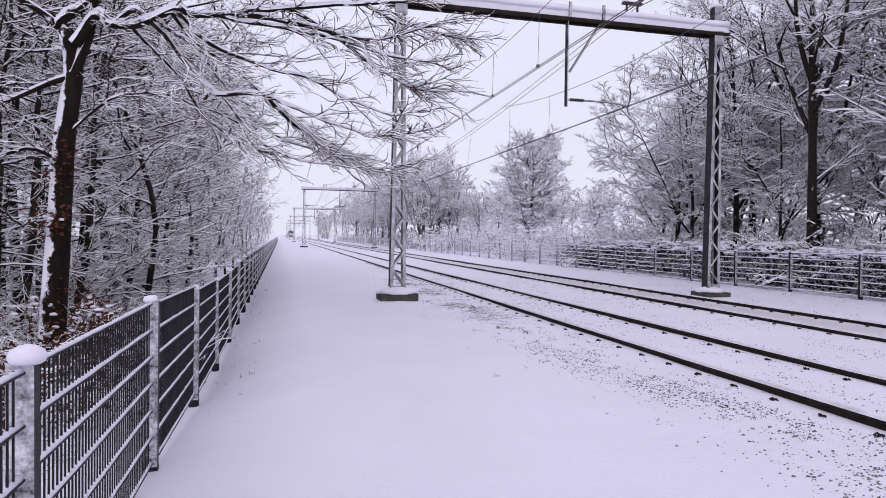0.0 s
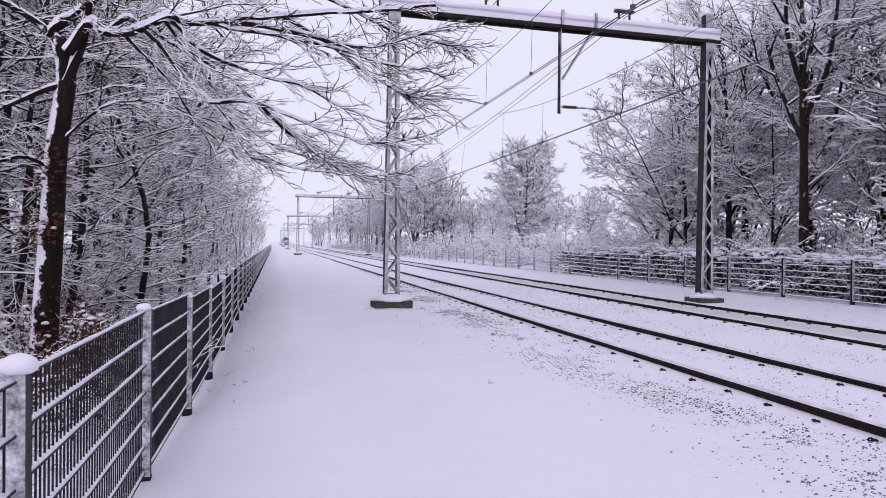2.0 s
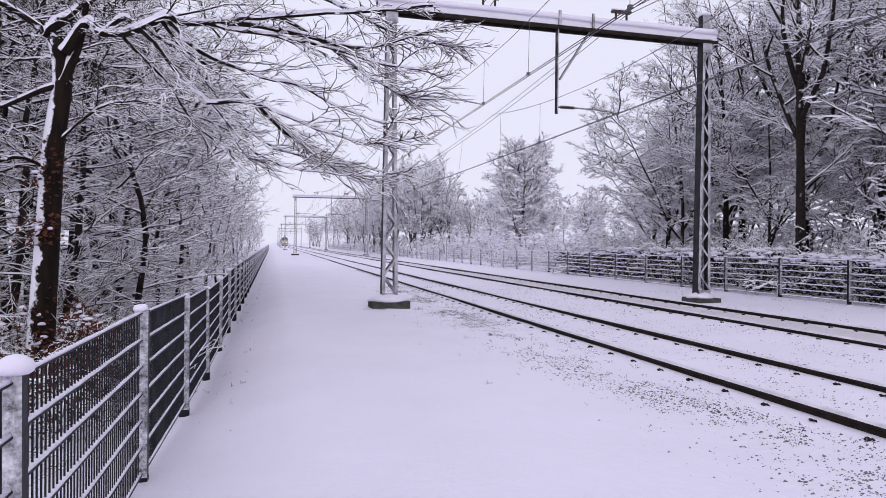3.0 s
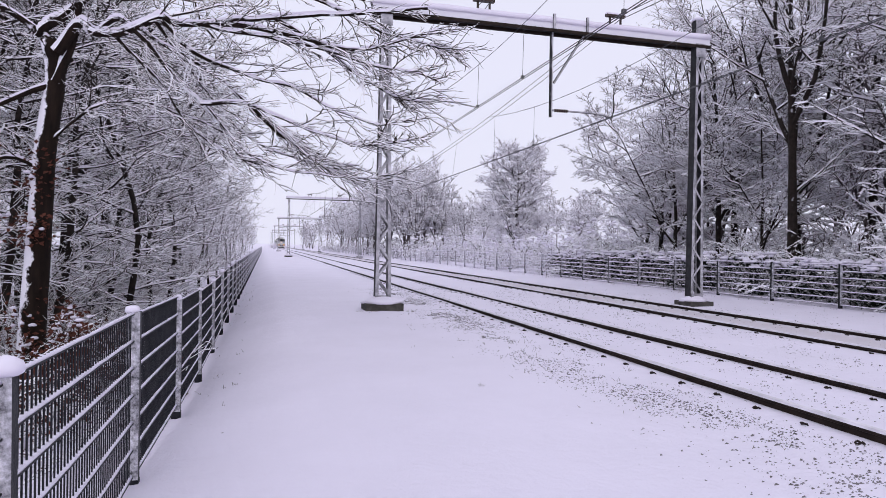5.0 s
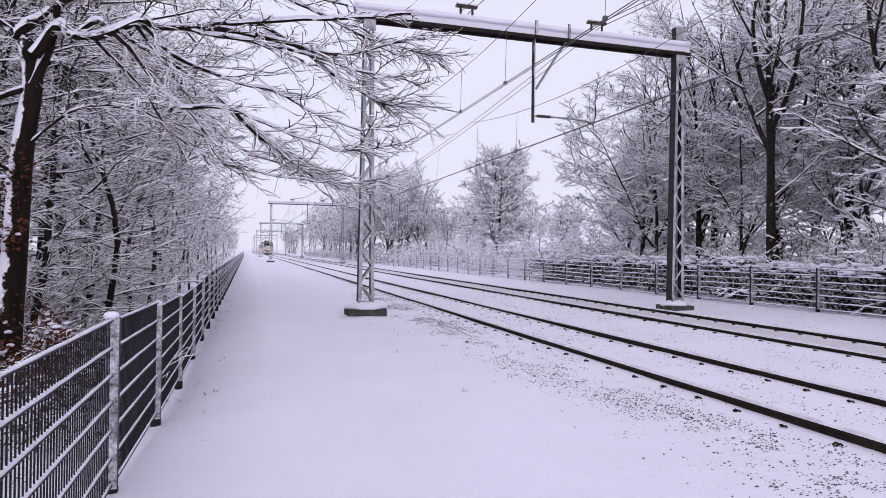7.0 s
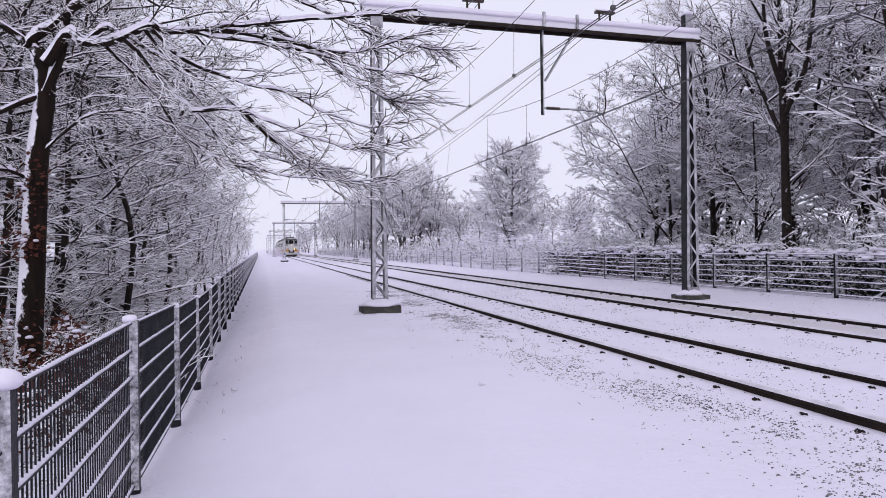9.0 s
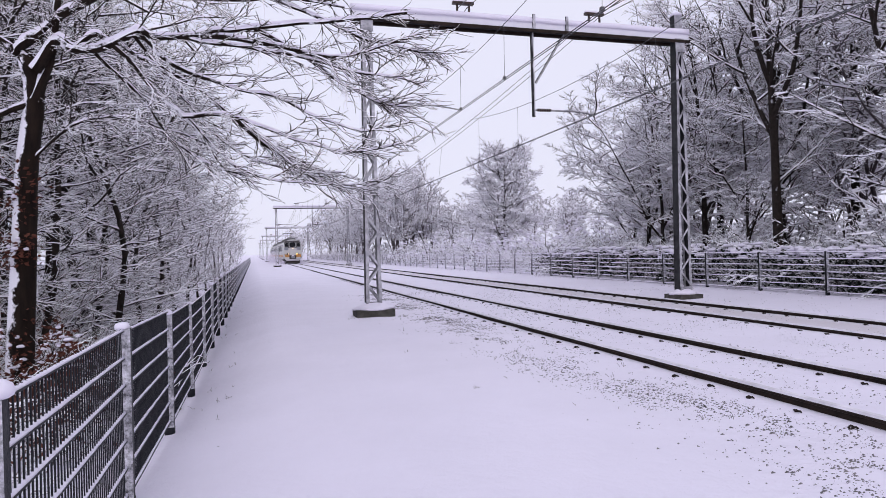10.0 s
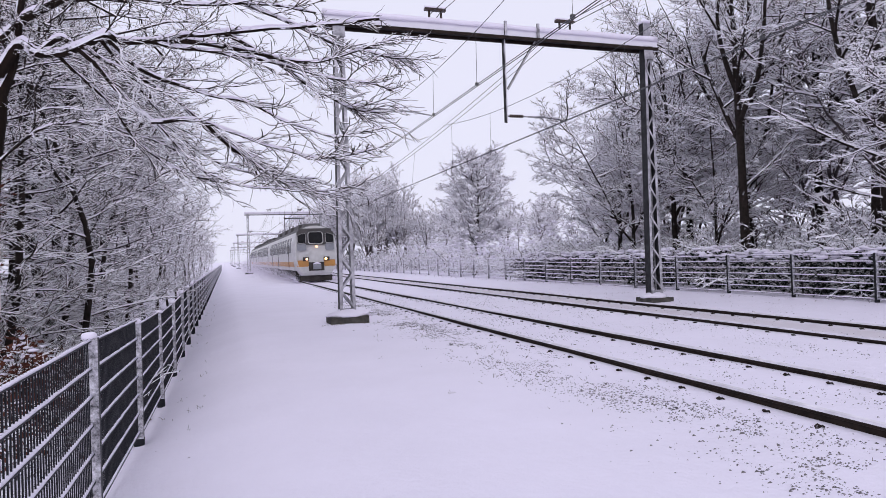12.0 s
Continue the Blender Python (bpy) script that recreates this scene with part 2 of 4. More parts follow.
def build_track(xa, xb, label):
    tr = thing("railway_track", label, "railway track", ((xa + xb) / 2, 0, 0))
    prof = [(-0.07, -0.09), (0.07, -0.09), (0.06, -0.07), (0.014, -0.05), (0.012, 0.032), (0.034, 0.042), (0.036, 0.066), (0.026, 0.09), (-0.026, 0.09), (-0.036, 0.066), (-0.034, 0.042), (-0.012, 0.032), (-0.014, -0.05), (-0.06, -0.07)]
    ys = spaced([(Y0, 0, 15), (0, 60, 1.5), (60, 200, 10), (200, Y1, 70)])
    for s in (-0.75, 0.75):
        g = Geo()
        g.loft([[(s + px + 0.008 * noise.noise(Vector((s, y * 0.3, 7))), y, pz + 0.012 * noise.noise(Vector((s * 3, y * 0.15, 1)))) for px, pz in prof] for y in ys])
        for i, f in enumerate(g.f):
            if len(f) == 4 and min(g.v[k].z for k in f) > 0.05:
                g.mi[i] = 1
        part("rail", g, [M_RAIL, M_RAILTOP], tr, "rusty steel rail")
    clip = Geo()
    clip.tube([(-0.035, -0.02, 0.0), (-0.012, -0.024, 0.022), (0.02, -0.02, 0.02), (0.028, 0.0, 0.014), (0.02, 0.02, 0.02), (-0.012, 0.024, 0.022), (-0.035, 0.02, 0.0)], [0.010] * 7, 4)
    cm = clip.mesh("rail_clip", M_RAIL)
    for i in range(58):
        y = 3.0 + 0.6 * i
        for s in (-0.75, 0.75):
            for side in (-1, 1):
                c = new("rail_clip", cm)
                c.parent = tr
                c.matrix_basis = pose(s + side * 0.2, y + random.uniform(-0.03, 0.03), ground_z((xa + xb) / 2 + s + side * 0.2, y) - 0.006, 0, random.uniform(-15, 15), 0 if side > 0 else 180)
    return tr


build_track(*RAILS[0], "snow-covered railway track with two dark rusty rails")
build_track(*RAILS[1], "far railway track, dark rails in trodden snow")


# ---- overhead-line portals ----
PORTAL_Y = [15.75, 83.0, 147.0, 211.0, 275.0, 339.0]
MAST_L, MAST_R = 2.78, 11.64
BEAM_Z = 7.26


def build_mast(parent, x, low, wide):
    m = part("mast", MAST_MESH["base"], None, parent, "galvanised lattice mast with snow blown on it")
    m.location = (x, 0, 0)
    part("head_plate", MAST_MESH["head"], None, m)
    for me in MAST_MESH["legs"]:
        part("leg", me, None, m, "steel channel leg")
    for me in MAST_MESH["bars"]:
        part("lacing_bar", me, None, m)
    g = Geo().box(-wide, wide, -0.38, 0.38, -0.3, low)
    b = part("foundation", g, M_CONCRETE, parent, "dark wet concrete foundation block")
    b.location = (x, 0, 0)
    s = Geo()
    rings = []
    for k, (w, z) in enumerate(((wide * 0.96, low - 0.01), (wide * 0.94, low + 0.04), (wide * 0.8, low + 0.08), (wide * 0.4, low + 0.16), (wide * 0.1, low + 0.18))):
        rings.append([(w * math.cos(t) * (1.0 + 0.1 * math.sin(3 * t + k)) * (1.18 if abs(math.cos(t)) > 0.6 else 1), 0.84 * w * math.sin(t) * (1.18 if abs(math.sin(t)) > 0.6 else 1), z) for t in [2 * math.pi * q / 20 for q in range(20)]])
    s.loft(rings)
    c = part("snow_cap", s, M_SNOWCAP, parent, "snow heaped on the foundation", smooth=True)
    c.location = (x, 0, 0)


def mast_pieces():
    """Core plates, legs and lacing bars of a lattice mast."""
    top = BEAM_Z + 0.06
    legs, bars = [], []

    def half(z):
        return 0.2 - 0.085 * z / top
    for s in (-1, 1):
        prof = [(0.0, -0.13), (0.0, 0.13), (-0.08, 0.13), (-0.08, 0.114), (-0.018, 0.114), (-0.018, -0.114), (-0.08, -0.114), (-0.08, -0.13)]
        if s < 0:
            prof = prof[::-1]
        g = Geo().loft([[(s * (half(z) + px), py, z) for px, py in prof] for z in (0.1, top)])
        legs.append(g)
    z, s = 0.35, 1
    while z < top - 0.5:
        z2 = z + 0.42
        for q in (-0.14, 0.14):
            bars.append(Geo().bar((s * (half(z) - 0.03), q, z), (-s * (half(z2) - 0.03), q, z2), 0.014, 0.05, up=(1, 0, 0)))
        z, s = z2, -s
    core = Geo().box(-0.19, 0.19, -0.152, -0.13, 0.1, 0.34)
    head = Geo().box(-0.15, 0.15, -0.16, -0.14, top - 0.4, top - 0.02)
    return core, head, legs, bars


_core, _head, _legs, _bars = mast_pieces()
MAST_MESH = dict(base=_core.mesh("mast_plate", M_STEEL), head=_head.mesh("head_plate", M_STEEL), legs=[g.mesh("leg", M_STEEL) for g in _legs], bars=[g.mesh("lacing_bar", M_STEEL) for g in _bars])


def build_portal(y):
    p = thing("catenary_portal", "steel overhead-line portal with lattice masts, topped with snow", "railway portal", (0, y, 0), "overhead-line portals")
    build_mast(p, MAST_L, 0.16, 0.46)
    build_mast(p, MAST_R, 0.12, 0.36)
    z0, z1, x0, x1 = BEAM_Z, BEAM_Z + 0.25, MAST_L - 0.35, MAST_R + 0.3
    part("beam", Geo().box(x0, x1, -0.14, 0.14, z0, z1), M_BEAM, p, "steel box beam")
    for q in (-0.165, 0.165):
        part("flange", Geo().box(x0, x1, q - 0.04, q + 0.04, z0 - 0.075, z0 - 0.003), M_RAIL, p, "dark lower flange of the beam")
    s = Geo()
    rings = []
    for i in range(41):
        x = x0 - 0.02 + (x1 - x0 + 0.04) * i / 40
        h = 0.10 + 0.03 * noise.noise(Vector((x * 1.3, y, 0)))
        rings.append([(x, -0.17, z1 - 0.08 + 0.02 * noise.noise(Vector((x * 2, y, 5)))), (x, -0.15, z1 + h * 0.7), (x, -0.05, z1 + h), (x, 0.08, z1 + h), (x, 0.16, z1 + h * 0.6), (x, 0.17, z1 - 0.02)])
    s.loft(rings)
    part("snow_ridge", s, M_SNOWCAP, p, "thick snow lying on the beam", smooth=True)
    g = Geo().box(MAST_R - 0.12, MAST_R + 0.12, -0.1, 0.1, z1 - 0.1, z1 + 0.48)
    part("mast_head", g, M_STEEL, p, "snowy mast head")
    g = Geo().tube([(MAST_R, 0, z1 + 0.47), (MAST_R, 0, z1 + 0.53), (MAST_R, 0, z1 + 0.58)], [0.17, 0.16, 0.06], 10)
    part("snow_cap", g, M_SNOWCAP, p, "rounded snow cap", smooth=True)
    # arm on the mast for the first track
    z = 5.23
    g = Geo().tube([(MAST_L + 0.15, 0, z), (4.0, 0, z), (4.6, 0, z - 0.04), (CONTACT[0], 0, z - 0.12)], [0.022, 0.022, 0.02, 0.014], 6)
    part("steady_arm", g, M_STEEL, p, "thin steel arm that steadies the wire")
    part("insulator", insulator_geo((MAST_L + 0.2, 0, z), (MAST_L + 0.62, 0, z)), M_INSUL, p, "ribbed insulator", smooth=False)
    g = Geo().tube([(MAST_L + 0.22, 0, z + 0.05), (MAST_L + 0.4, 0, z + 0.085), (MAST_L + 0.62, 0, z + 0.05)], [0.03, 0.05, 0.03], 8)
    part("snow_cap", g, M_SNOWCAP, p, smooth=True)
    # drop tube between the tracks
    dx = 7.19
    g = Geo().tube([(dx, 0, z0), (dx, 0, 5.0)], [0.05, 0.05], 8)
    part("drop_tube", g, M_STEEL, p, "vertical steel drop tube")
    g = Geo().tube([(dx + 0.95, 0, z0), (dx + 0.08, 0, 5.9)], [0.032, 0.032], 6)
    part("brace", g, M_STEEL, p, "slanting brace")
    for bx in (dx, dx + 0.95):
        g = Geo().box(bx - 0.035, bx + 0.035, -0.19, -0.145, z0 - 0.04, z1 + 0.14)
        part("clamp", g, M_STEEL, p)
    g = Geo().tube([(dx + 0.05, 0, 5.18), (8.3, 0, 5.18), (8.8, 0, 5.14), (CONTACT[1], 0, 5.06)], [0.022, 0.022, 0.02, 0.014], 6)
    part("steady_arm", g, M_STEEL, p, "thin steel arm that steadies the wire")
    part("insulator", insulator_geo((dx + 0.1, 0, 5.18), (dx + 0.5, 0, 5.18)), M_INSUL, p, "ribbed insulator")
    for mx in MESSENGER:
        for q in (-0.16, 0.16):
            part("pin_insulator", Geo().tube([(mx + q, 0, z1), (mx + q, 0, z1 + 0.3)], [0.03, 0.03], 6), M_INSUL, p, "dark insulator under the carrying wire")
        g = Geo().box(mx - 0.28, mx + 0.28, -0.06, 0.06, z1 + 0.3, z1 + 0.36)
        part("saddle", g, M_INSUL, p)
        g = Geo().box(mx - 0.28, mx + 0.28, -0.05, 0.05, z1 + 0.362, z1 + 0.40)
        part("snow_cap", g, M_SNOWCAP, p)
    return p


def insulator_geo(a, b):
    a, b = Vector(a), Vector(b)
    pts, rad = [], []
    for i in range(13):
        pts.append(a.lerp(b, i / 12))
        rad.append(0.05 if i % 2 else 0.028)
    return Geo().tube(pts, rad, 8)


CONTACT = (5.17, 8.85)
MESSENGER = (5.3, 9.05)
for y in PORTAL_Y:
    build_portal(y)


# ---- overhead wires ----
def mess_z(y):
    k = (y - PORTAL_Y[0]) / 64.0
    q = k - math.floor(k)
    return 7.74 - 4 * 1.45 * q * (1 - q)


def build_wires():
    ys = [PORTAL_Y[0] + 64.0 * (i / 16) for i in range(-14, 90)]
    for t in (0, 1):
        zc = 5.11 if t == 0 else 5.06
        c = thing("overhead_line", "dark overhead line, contact wires hung from a carrying wire", "overhead wire", (0, 0, 0), "overhead lines")
        for off in (-0.03, 0.03):
            g = Geo().tube([(CONTACT[t] + off, y, zc) for y in ys], [0.010] * len(ys), 4)
            part("contact_wire", g, M_WIRE, c)
        for off in (-0.11, 0.11):
            g = Geo().tube([(MESSENGER[t] + off, y, mess_z(y)) for y in ys], [0.012] * len(ys), 4)
            part("carrying_wire", g, M_WIRE, c)
        for k in range(3):
            yp = PORTAL_Y[0] + 64 * k
            pts = []
            for i in range(13):
                q = i / 6 - 1
                pts.append((CONTACT[t] + 0.02, yp + 10 * q, 6.2 + (mess_z(yp + 10) - 6.2) * q * q))
            part("stitch_wire", Geo().tube(pts, [0.009] * 13, 4), M_WIRE, c)
            for dy in (-7, -3, 0, 5, 9):
                q = dy / 10
                z = 6.2 + (mess_z(yp + 10) - 6.2) * q * q
                g = Geo().tube([(CONTACT[t] + 0.02, yp + dy, z + 0.03), (CONTACT[t], yp + dy, zc)], [0.005, 0.005], 4)
                g.box(CONTACT[t] - 0.03, CONTACT[t] + 0.03, yp + dy - 0.03, yp + dy + 0.03, zc, zc + 0.06)
                part("dropper", g, M_WIRE, c)
            for dy in (15, 21, 27, 32, 38, 44, 50):
                y = yp + dy
                g = Geo().tube([(MESSENGER[t], y, mess_z(y)), (CONTACT[t], y, zc)], [0.005, 0.005], 4)
                part("dropper", g, M_WIRE, c)


build_wires()


# ---- wire-mesh fences ----
def build_fence(x, y0, y1, step, height, label, drop, near_y, rod_y, heap=1.0):
    """drop(y): how far the mesh hangs below its height at the camera."""
    f = thing("fence", label, "fence", (x, 0, 0))
    n = int((y1 - y0) / step)
    pm = Geo().box(-0.045, 0.045, -0.03, 0.03, 0.02, height + 0.03).box(-0.048, 0.048, -0.032, 0.032, -0.55, 0.02, slot=1).mesh("fence_post", [M_FENCE, M_ROD])
    sm = []
    for k in range(3):
        sg = Geo()
        sg.tube([(0, 0, height + 0.025), (0, 0, height + 0.036), (0.004, 0, height + 0.05 + 0.006 * k), (0.006, 0, height + 0.06 + 0.007 * k), (0.004, 0, height + 0.066 + 0.007 * k)], [0.046, 0.055 - 0.004 * k, 0.05 - 0.004 * k, 0.032, 0.008], 12)
        sm.append(sg.mesh("post_snow", M_SNOWCAP, True))
    heaped = Geo().tube([(0, 0, height + q) for q in (0.018, 0.026, 0.044, 0.066, 0.082, 0.088)], [0.046, 0.058, 0.064, 0.055, 0.03, 0.006], 14).mesh("heaped_snow", M_SNOWCAP, True)
    hz = [0.03 + (height - 0.03) * (1 - i / 6) for i in range(7)]
    wire = Geo()
    for q in (-0.012, 0.012):
        wire.bar((q, 0.03, 0), (q, step - 0.03, 0), 0.008, 0.008)
    wire_m = wire.mesh("cross_wire", M_ROD)
    snows = []
    for k in range(4):
        rings = []
        for i in range(13):
            y = 0.035 + (step - 0.07) * i / 12
            w = 0.013 + 0.005 * noise.noise(Vector((y * 7, k * 9, 2)))
            t = 0.019 + 0.010 * noise.noise(Vector((y * 5, k * 7, 4)))
            w, t = w * heap, t * heap
            rings.append([(-w, y, 0.003), (w, y, 0.003), (w * 0.8, y, t * 0.8), (0, y, t), (-w * 0.8, y, t * 0.8)])
        snows.append(Geo().loft(rings).mesh("lying_snow", M_SNOWCAP, True))
    vg, rg, wg = Geo(), Geo(), Geo()
    y = 0.055
    while y < step - 0.04:
        vg.bar((0, y, 0.0), (0, y, height + 0.02), 0.007, 0.007)
        y += 0.05
    for z in hz:
        rg.bar((0, 0.03, z), (0, step - 0.03, z), 0.03, 0.008)
        wg.bar((0, 0.03, z + 0.014), (0, step - 0.03, z + 0.014), 0.034 * heap, 0.02 * heap)
    vm, rm, wm = vg.mesh("mesh_rods", M_ROD), rg.mesh("cross_wires", M_ROD), wg.mesh("wire_snow", M_SNOWCAP)
    for i in range(n + 1):
        y = y0 + step * i
        a, b = -drop(y), -drop(y + step)
        shear = Matrix(((1, 0, 0, 0), (0, 1, 0, y), (0, (b - a) / step, 1, a), (0, 0, 0, 1)))
        for name, me in (("post", pm), ("snow_cap", heaped if abs(y - 2.58) < 0.1 else sm[i % 3])):
            o = part(name, me, None, f)
            o.location = (0, y, a)
            o.rotation_euler = (random.uniform(-0.01, 0.01), random.uniform(-0.01, 0.01), random.uniform(-0.3, 0.3) if name == "snow_cap" else 0)
        pieces = []
        if y < rod_y:
            pieces.append(("mesh_panel", vm, 0, "stuff"))
        if y < near_y:
            for k, z in enumerate(hz):
                pieces += [("cross_wire", wire_m, z, ""), ("lying_snow", snows[(k + i) % 4], z, "")]
        else:
            pieces += [("wirework", rm, 0, "stuff"), ("wire_snow", wm, 0, "stuff")]
        for name, me, z, kind in pieces:
            o = part(name, me, None, f, kind=kind)
            o.matrix_basis = shear @ Matrix.Translation((0, 0, z))
    return f


def left_drop(y):
    q = min(1, max(0, (y - 4.9) / 4.0))
    q = q * q * (3 - 2 * q)
    back = min(1, max(0, (y - 11) / 6))
    return 0.10 + 0.19 * q - 0.09 * back + 0.012 * math.sin(y * 1.7)


def right_drop(y):
    return -0.08 + 0.03 * math.sin(y * 0.35)


build_fence(-0.88, 2.58 - 2.345 * 3, 175, 2.345, 1.16, "dark wire-mesh fence with snow on its wires and posts", left_drop, 22, 70)
build_fence(14.7, 4.2, 175, 2.4, 1.1, "dark wire-mesh fence, snow-laden, beside the wood", right_drop, 22, -99, 1.6)


# ---- trees ----
def bent(rng, a, d, length, n, wander, droop):
    """Points of a wandering branch."""
    pts = [Vector(a)]
    d = Vector(d).normalized()
    for i in range(n):
        d = (d + Vector((rng.gauss(0, wander), rng.gauss(0, wander), rng.gauss(0, wander) + droop))).normalized()
        pts.append(pts[-1] + d * (length / n))
    return pts


def along(pts, t):
    f = t * (len(pts) - 1)
    i = min(int(f), len(pts) - 2)
    return pts[i].lerp(pts[i + 1], f - i), (pts[i + 1] - pts[i]).normalized()


def smooth_line(ctrl, per=4):
    """A rounded line through a few control points."""
    c = [Vector(p) for p in ctrl]
    c = [c[0] * 2 - c[1]] + c + [c[-1] * 2 - c[-2]]
    out = []
    for i in range(1, len(c) - 2):
        for k in range(per):
            t = k / per
            a, b, d, e = c[i - 1], c[i], c[i + 1], c[i + 2]
            out.append(0.5 * (2 * b + (d - a) * t + (2 * a - 5 * b + 4 * d - e) * t * t + (3 * b - a - 3 * d + e) * t ** 3))
    return out + [c[-2]]


class Plant:
    """Trunk, limbs, twigs, lying snow and leaves of one plant; heap: metres of snow on a level twig."""

    def __init__(self, seed, heap=0.014, seg=2, crook=0.2):
        self.rng = random.Random(seed)
        self.trunk, self.limbs, self.twigs, self.snow, self.leaves = Geo(), Geo(), Geo(), Geo(), Geo()
        self.heap, self.seg, self.crook = heap, seg, crook

    def lay_snow(self, pts, radii, sides=4):
        up, rad = [], []
        n = len(pts)
        for i, (p, r) in enumerate(zip(pts, radii)):
            d = pts[min(i + 1, n - 1)] - pts[max(i - 1, 0)]
            flat = math.sqrt(max(0.0, 1 - (d.normalized().z if d.length else 0) ** 2)) ** 1.5
            s = (0.75 * r + 0.006) * flat * self.rng.uniform(0.5, 1.25)
            if i in (0, n - 1):
                s *= 0.5
            up.append(p + Vector((0, 0, r * 0.7 + s * 0.35)))
            rad.append(max(s, 0.001))
        self.snow.tube(up, rad, sides, cap=False)

    def add(self, geo, pts, r0, r1, sides=4):
        rng, n = self.rng, len(pts)
        radii, heaps = [], []
        for i in range(n):
            r = r0 + (r1 - r0) * i / (n - 1)
            d = (pts[min(i + 1, n - 1)] - pts[max(i - 1, 0)]).normalized()
            flat = math.sqrt(max(0.0, 1 - d.z * d.z))
            radii.append(r)
            heaps.append((self.heap + 0.35 * r) * (0.12 + flat ** 2) * rng.uniform(0.45, 1.3) * (0.35 if i == n - 1 else 1))
        geo.laden(pts, radii, heaps, sides)

    def spray(self, pts, count, length, r, levels, angle=0.85, droop=0.0, start=0.15, flat=0.6, sub=0.9, bias=None, lift=0.0):
        """Crooked side shoots, left and right by turns along a branch, and shoots on those."""
        rng = self.rng
        turn = rng.choice((-1, 1))
        for k in range(count):
            t = start + (1 - start) * (k + rng.random()) / count
            p, d = along(pts, min(t, 0.999))
            side = d.cross(Vector((0, 0, 1)))
            side = side.normalized() if side.length > 0.05 else Vector((rng.gauss(0, 1), rng.gauss(0, 1), 0)).normalized()
            turn = -turn
            w = rng.gauss(0, 1.5 * (1 - flat))
            out = (side * (turn * math.cos(w)) + side.cross(d) * math.sin(w))
            g = angle * rng.uniform(0.6, 1.25)
            dirn = d * math.cos(g) + out * math.sin(g) + Vector((0, 0, lift))
            if bias:
                dirn += Vector(bias)
            ln = length * rng.uniform(0.5, 1.25) * (1.15 - 0.6 * t)
            q = bent(rng, p, dirn, ln, self.seg + levels - 1 if levels > 1 else self.seg, self.crook, droop)
            self.add(self.twigs, q, r, r * 0.4)
            if levels > 1:
                self.spray(q, max(3, round(count * sub)), ln * 0.5, r * 0.68, levels - 1, angle, droop, 0.12, flat, sub, bias, lift)

    def leaf(self, p, size):
        rng = self.rng
        e = Euler((rng.uniform(-1, 1), rng.uniform(-1, 1), rng.uniform(0, 6.3))).to_matrix()
        b = len(self.leaves.v)
        for x, y, z in ((0, 0, 0), (0.32, 0.45, 0.1), (0, 1, 0.05), (-0.32, 0.45, 0.1), (0, 0.5, -0.04)):
            self.leaves.v.append(Vector(p) + e @ Vector((x, y - 0.2, z)) * size)
        for f in ((0, 1, 4), (1, 2, 4), (2, 3, 4), (3, 0, 4)):
            self.leaves.f.append(tuple(b + i for i in f))
            self.leaves.mi.append(0)

    def build(self, name, label, category, at, mats, group="", leaf_mat=None):
        t = thing(name, label, category, at, group)
        if self.trunk.f:
            part("trunk", self.trunk, mats[0], t, smooth=True)
        if self.limbs.f:
            part("limb_frame", self.limbs, [mats[0], M_SNOWTWIG], t, "bare spreading limbs with snow along them", kind="stuff")
        if self.twigs.f:
            part("crown", self.twigs, [mats[1], M_SNOWTWIG], t, "fine bare twigs, each with a ridge of snow", kind="stuff")
        if self.snow.f:
            part("lying_snow", self.snow, M_SNOWCAP, t, "snow lying along the branches", smooth=True, kind="stuff")
        if self.leaves.f:
            part("leaves", self.leaves, leaf_mat or M_LEAF, t, "withered reddish-brown leaves", kind="stuff")
        return t


